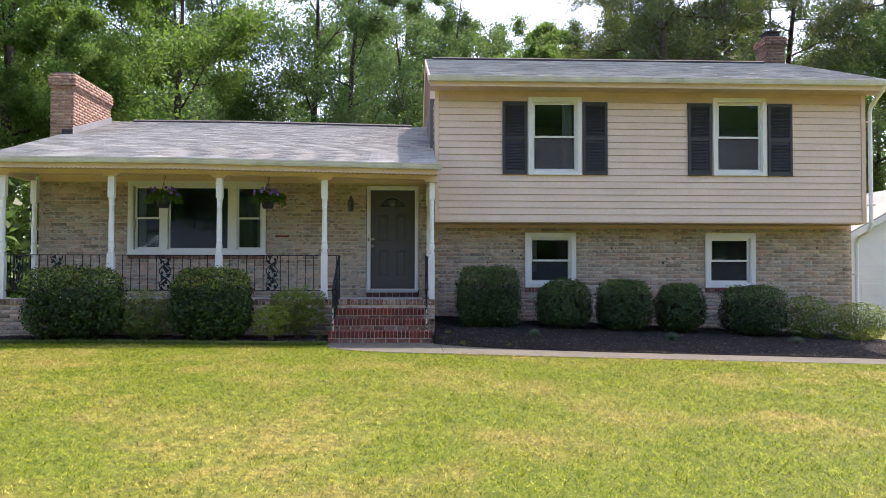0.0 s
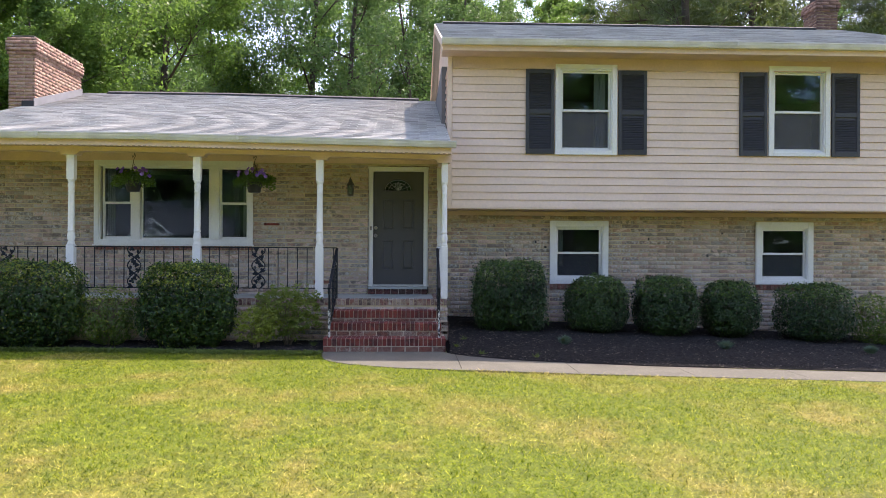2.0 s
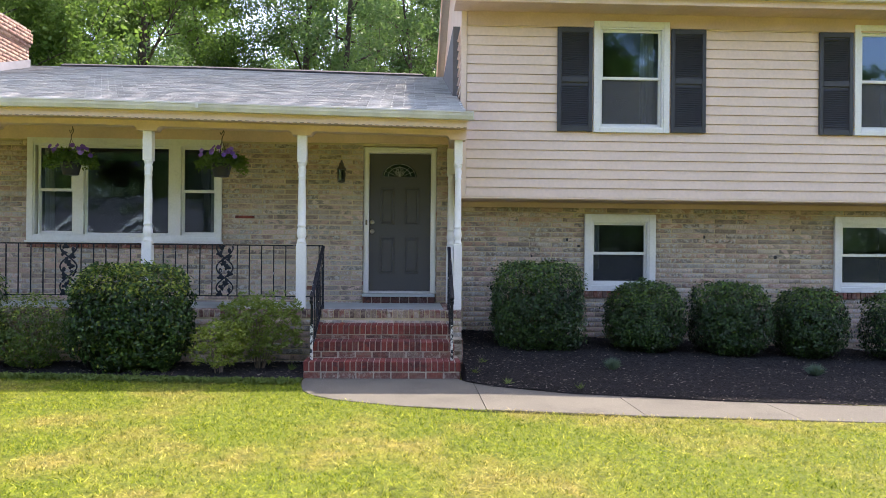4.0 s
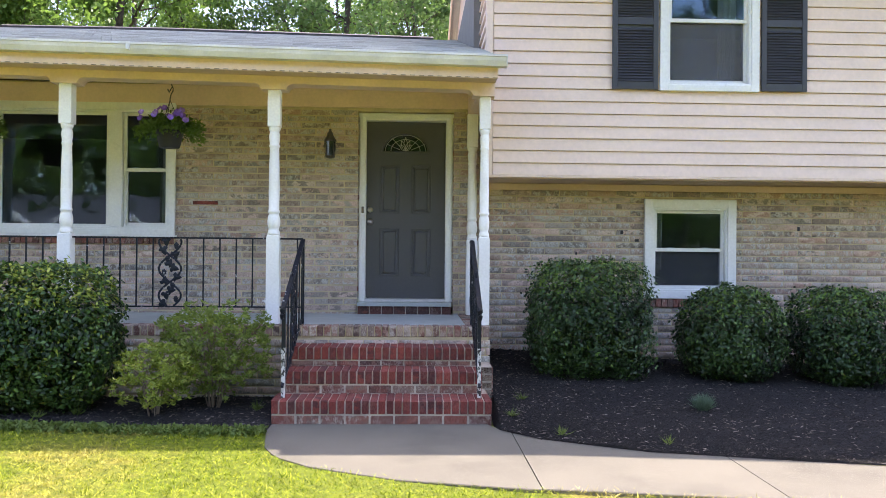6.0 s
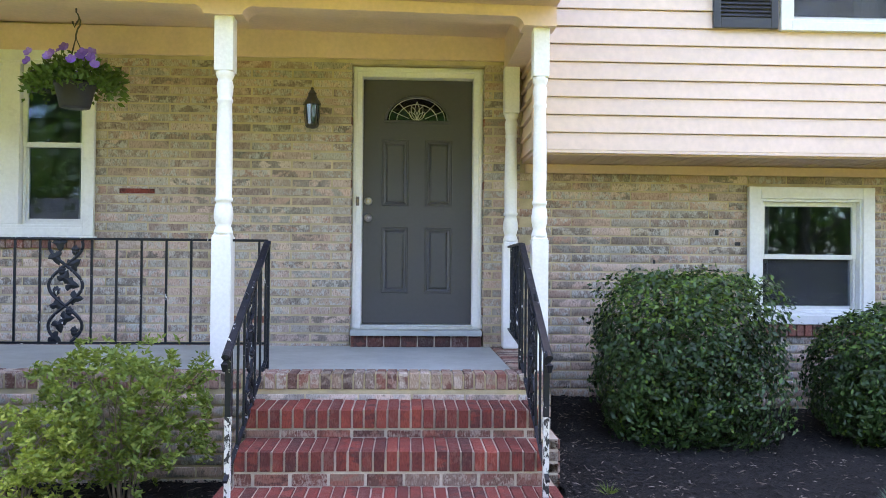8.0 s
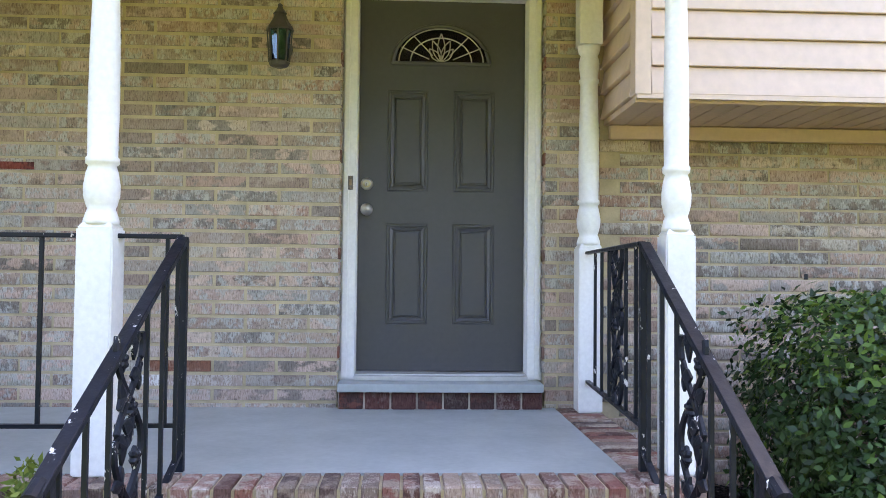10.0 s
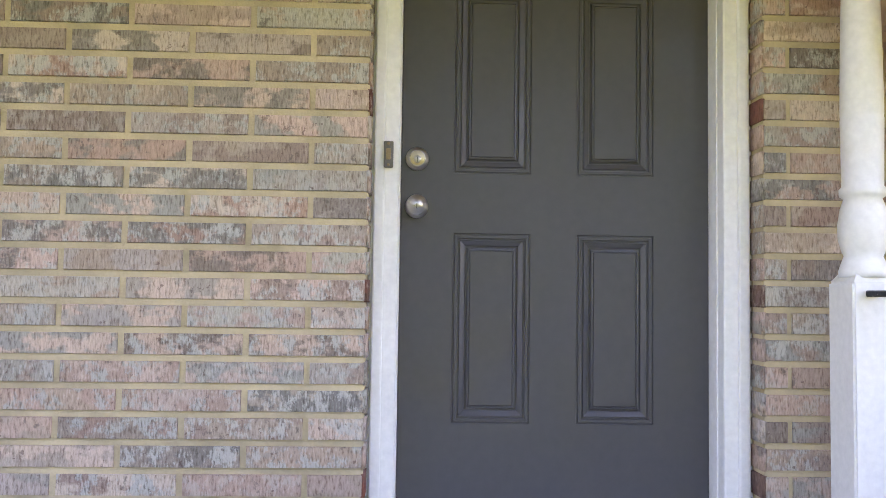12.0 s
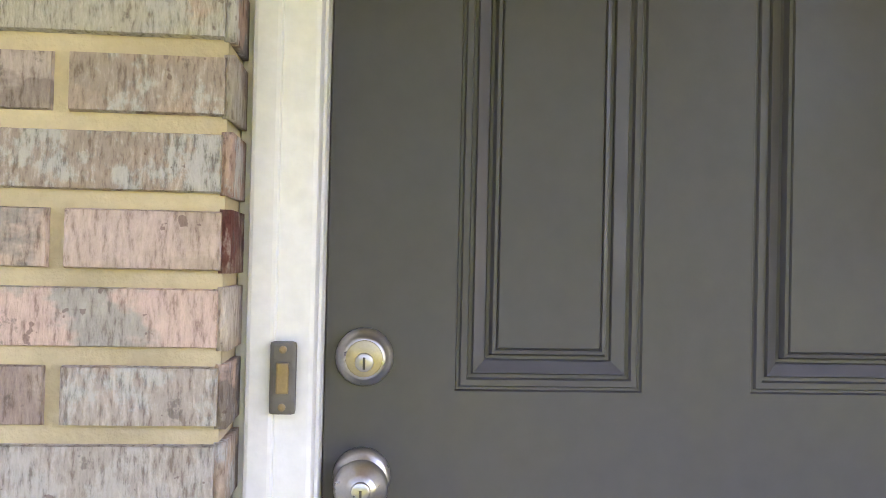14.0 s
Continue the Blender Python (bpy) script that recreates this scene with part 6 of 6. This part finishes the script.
KINDS = [
    tree("broadleaf_tree", 15, 0.12, 0.26, 4.6, 62000, 0.15, TREE_LEAF, "tall leafy tree with bright green foliage", 3),
    tree("broadleaf_tree", 19, 0.22, 0.24, 4.2, 30000, 0.16, DARK_LEAF, "tall slender tree with open green foliage", 5, density=1.1),
    tree("broadleaf_tree", 20, 0.30, 0.20, 3.6, 20000, 0.16, DARK_LEAF, "tall thin tree with sparse foliage", 8, density=1.2),
    tree("pine_tree", 24, 0.34, 0.30, 3.4, 30000, 0.22, NEEDLE, "tall dark pine with ragged needle clumps", 12, True),
]
random.seed(21)
SPOTS = [(0, -13.5, 12, 1.0), (0, -19, 16, 1.05), (0, -8.8, 15.5, 0.92), (1, -5.0, 21, 0.95), (2, -2.6, 17, 0.9), (1, -0.6, 25, 1.0), (2, 1.6, 18, 0.85), (0, -25, 13, 1.1),
         (1, -11.5, 26, 1.1), (1, 3.4, 27, 0.80), (0, 7.5, 27, 0.88), (2, 5.2, 21, 0.66), (1, 10.5, 24, 0.80), (0, 12.5, 30, 0.9), (3, 11.5, 18, 0.9), (3, 15.2, 20, 0.95), (3, 18.5, 22, 0.9),
         (1, 16.5, 30, 0.9), (3, 21.5, 18, 0.95), (0, 25, 24, 0.9), (2, 21, 15, 0.8), (1, -17, 32, 1.15), (0, -4, 36, 1.1), (0, 3, 40, 1.1), (0, -14, 40, 1.2), (0, -25, 36, 1.2), (0, 12, 42, 1.1), (0, 21, 40, 1.1), (0, 31, 34, 1.1), (2, -7.2, 18, 0.85), (2, 0.6, 15, 0.75), (0, 6.5, 34, 1.02), (0, 9.5, 36, 1.06), (0, 16, 36, 1.1), (3, 13.0, 28, 0.95), (3, 13.4, 25, 1.0), (3, 17, 27, 1.05), (1, 23, 30, 1.0), (3, 24.5, 22, 0.95), (0, 19, 32, 1.0), (0, -13, 4.5, 0.55), (0, -17, 8, 0.75), (0, -11, 9.5, 0.6), (0, -21, 3, 0.7)]
used = set()
for kind, x, y, s in SPOTS:
    m = pose(x, y, -0.2, 0, 0, random.uniform(0, 360)) @ Matrix.Scale(s * random.uniform(0.95, 1.05), 4)
    if kind not in used:
        used.add(kind)
        KINDS[kind].matrix_basis = m
    else:
        copy_thing(KINDS[kind], m)
# the far side of the street, behind the walk
for kind, x, y, s in ((0, -8, -52, 1.1), (1, 0, -54, 1.0), (0, 8, -50, 1.0), (0, 16, -55, 1.1), (1, 23, -50, 1.0), (0, 32, -52, 1.1), (0, -34, -50, 1.0), (1, -13, -58, 1.3), (1, 12, -58, 1.3), (0, 5, -42, 1.25), (0, 11, -40, 1.2), (1, 17, -42, 1.2), (0, 24, -42, 1.25), (0, -2, -60, 1.5), (0, -9, -62, 1.5), (0, 4, -62, 1.5), (0, 14, -60, 1.5), (0, -17, -63, 1.5), (0, -23, -64, 1.55), (0, -29, -63, 1.5), (0, -35, -65, 1.55), (0, -41, -62, 1.5), (0, -12, -60, 1.5), (0, -47, -58, 1.5), (0, -26, -70, 1.7), (0, -38, -72, 1.7), (0, -20, -73, 1.7)):
    tagged(copy_thing(KINDS[kind], pose(x, y, -0.4, 0, 0, random.uniform(0, 360)) @ Matrix.Scale(s, 4)), "", "", "trees across the street")
# low undergrowth closing the wood
n = 30000
ux = np.concatenate([rng.uniform(-40, 45, n - 7000), rng.uniform(-22, -9.5, 7000)])
uy = np.concatenate([rng.uniform(13, 34, n - 7000), rng.uniform(2, 14, 7000)])
c = np.stack([ux, uy, np.abs(rng.normal(0, 1.6, n))], 1)
tagged(quick("undergrowth", *leaf_arrays(c, rng.normal(0, 1, (n, 3)), 0.34, 0.22), DARK_LEAF), "tangled green undergrowth at the wood's edge", "undergrowth", "", "stuff")

n = 16000
c = np.stack([rng.uniform(-60, 60, n), rng.uniform(-60, -51, n), np.abs(rng.normal(0, 4.0, n))], 1)
tagged(quick("undergrowth", *leaf_arrays(c, rng.normal(0, 1, (n, 3)), 0.8, 0.6), NEEDLE), "dark green thicket across the street", "undergrowth", "", "stuff")

# ---- garage beyond the house ----
GSID = mat_plain("white siding", (0.74, 0.75, 0.76), 0.5, 0.03, 2, 0.08)
gar = thing("garage", (15.6, 6.0, -0.3), "small white garage with lap siding and a gable roof", "garage")
bm = boxes((12.9, 18.6, 6.0, 12.0, -0.4, 2.25))
prism(bm, [(12.9, 2.25), (18.6, 2.25), (15.75, 3.75)], 6.001, 11.999)
body = part("body", bm, GSID, gar)
z = 1.45
while z < 3.6:
    half = 2.85 if z < 2.25 else 2.85 * (3.75 - z) / 1.5
    bm = bmesh.new()
    extrude_x(bm, [(6.0, z), (5.985, z), (5.998, z + 0.1)], 15.75 - half, 15.75 + half)
    part("siding_board", bm, GSID, body)
    z += 0.1
gd = part("garage_door", boxes((13.25, 18.2, 5.955, 5.999, -0.35, 1.42)), GSID, gar)
for j in range(4):
    for i in range(6):
        x = 13.35 + i * 0.81
        part("door_panel", boxes((x, x + 0.70, 5.945, 5.956, -0.28 + j * 0.44, 0.06 + j * 0.44), bevel=0.006), GSID, gd)
bm = bmesh.new()
for sgn in (-1, 1):
    prism(bm, [(15.75, 3.78), (15.75 + sgn * 3.25, 2.07), (15.75 + sgn * 3.25, 2.19), (15.75, 3.92)], 5.7, 12.3)
part("roof", bm, SHINGLE, gar)
bm = bmesh.new()
for sgn in (-1, 1):
    prism(bm, [(15.75, 3.70), (15.75 + sgn * 3.25, 1.99), (15.75 + sgn * 3.25, 2.15), (15.75, 3.86)], 5.675, 5.699)
part("rake_board", bm, GSID, gar)

# ---- house across the street, seen mirrored in the glass ----
nb = thing("house", (-23, -50, -0.3), "low tan house across the street with white gable trusses", "house")
part("wall", boxes((-33, -14, -57, -49.5, -0.5, 2.8)), mat_plain("tan wall", (0.5, 0.45, 0.38), 0.8, 0.06, 1, 0.1), nb)
FAR_ROOF = mat_plain("dark grey shingle", (0.055, 0.057, 0.062), 0.9, 0.1, 1.5, 0.2)
bm = bmesh.new()
extrude_x(bm, [(-48.6, 2.7), (-53.2, 5.6), (-57.8, 2.7), (-57.8, 2.6), (-53.2, 5.45), (-48.6, 2.6)], -33.6, -13.4)
part("roof", bm, FAR_ROOF, nb)
for gx0 in (-27.4, -24.2, -19.5):
    bm = bmesh.new()
    prism(bm, [(gx0 - 1.5, 2.7), (gx0 + 1.5, 2.7), (gx0, 3.9)], -50.5, -48.2)
    part("gable", bm, FAR_ROOF, nb)
    bm = bmesh.new()
    for sgn in (-1, 1):
        bar(bm, (gx0, -48.1, 3.95), (gx0 + sgn * 1.6, -48.1, 2.65), 0.06, 0.16)
        bar(bm, (gx0, -48.1, 3.2), (gx0 + sgn * 0.7, -48.1, 2.75), 0.05, 0.08)
    bar(bm, (gx0 - 1.5, -48.1, 2.7), (gx0 + 1.5, -48.1, 2.7), 0.06, 0.12)
    bar(bm, (gx0, -48.1, 2.7), (gx0, -48.1, 3.8), 0.06, 0.08)
    part("gable_truss", bm, WHITE, nb, "white timber truss in the gable")
for x in (-31, -22, -16.5):
    part("window", boxes((x - 0.6, x + 0.6, -49.5, -49.45, 0.9, 2.2)), WHITE, nb)
structure("road", boxes((-120, 120, -37, -31, -0.5, -0.16)), mat_plain("asphalt", (0.06, 0.06, 0.062), 0.9, 0.12, 1.2, 0.5), "grey asphalt street behind the lawn")

# ---- warm lamp inside the upper room ----
glow = Mat("warm lamp glass", 0.4, color=(1.0, 0.6, 0.3))
glow.put(glow.b.inputs["Emission Color"], (1.0, 0.5, 0.2))
glow.b.inputs["Emission Strength"].default_value = 2.5
lamp = thing("ceiling_lamp", (6.86, 0.9, 4.62), "small warm glowing ceiling lamp inside the upper room", "lamp")
bm = bmesh.new()
lathe(bm, [(0.05, 4.95), (0.05, 4.93), (0.012, 4.92), (0.012, 4.80)], (6.86, 0.9, 0), 12)
part("stem", bm, BRASS, lamp)
bm = bmesh.new()
lathe(bm, [(0.02, 4.64), (0.09, 4.68), (0.12, 4.74), (0.09, 4.79), (0.02, 4.80)], (6.86, 0.9, 0), 16)
part("shade", bm, glow.m, lamp, "glowing amber glass", True)
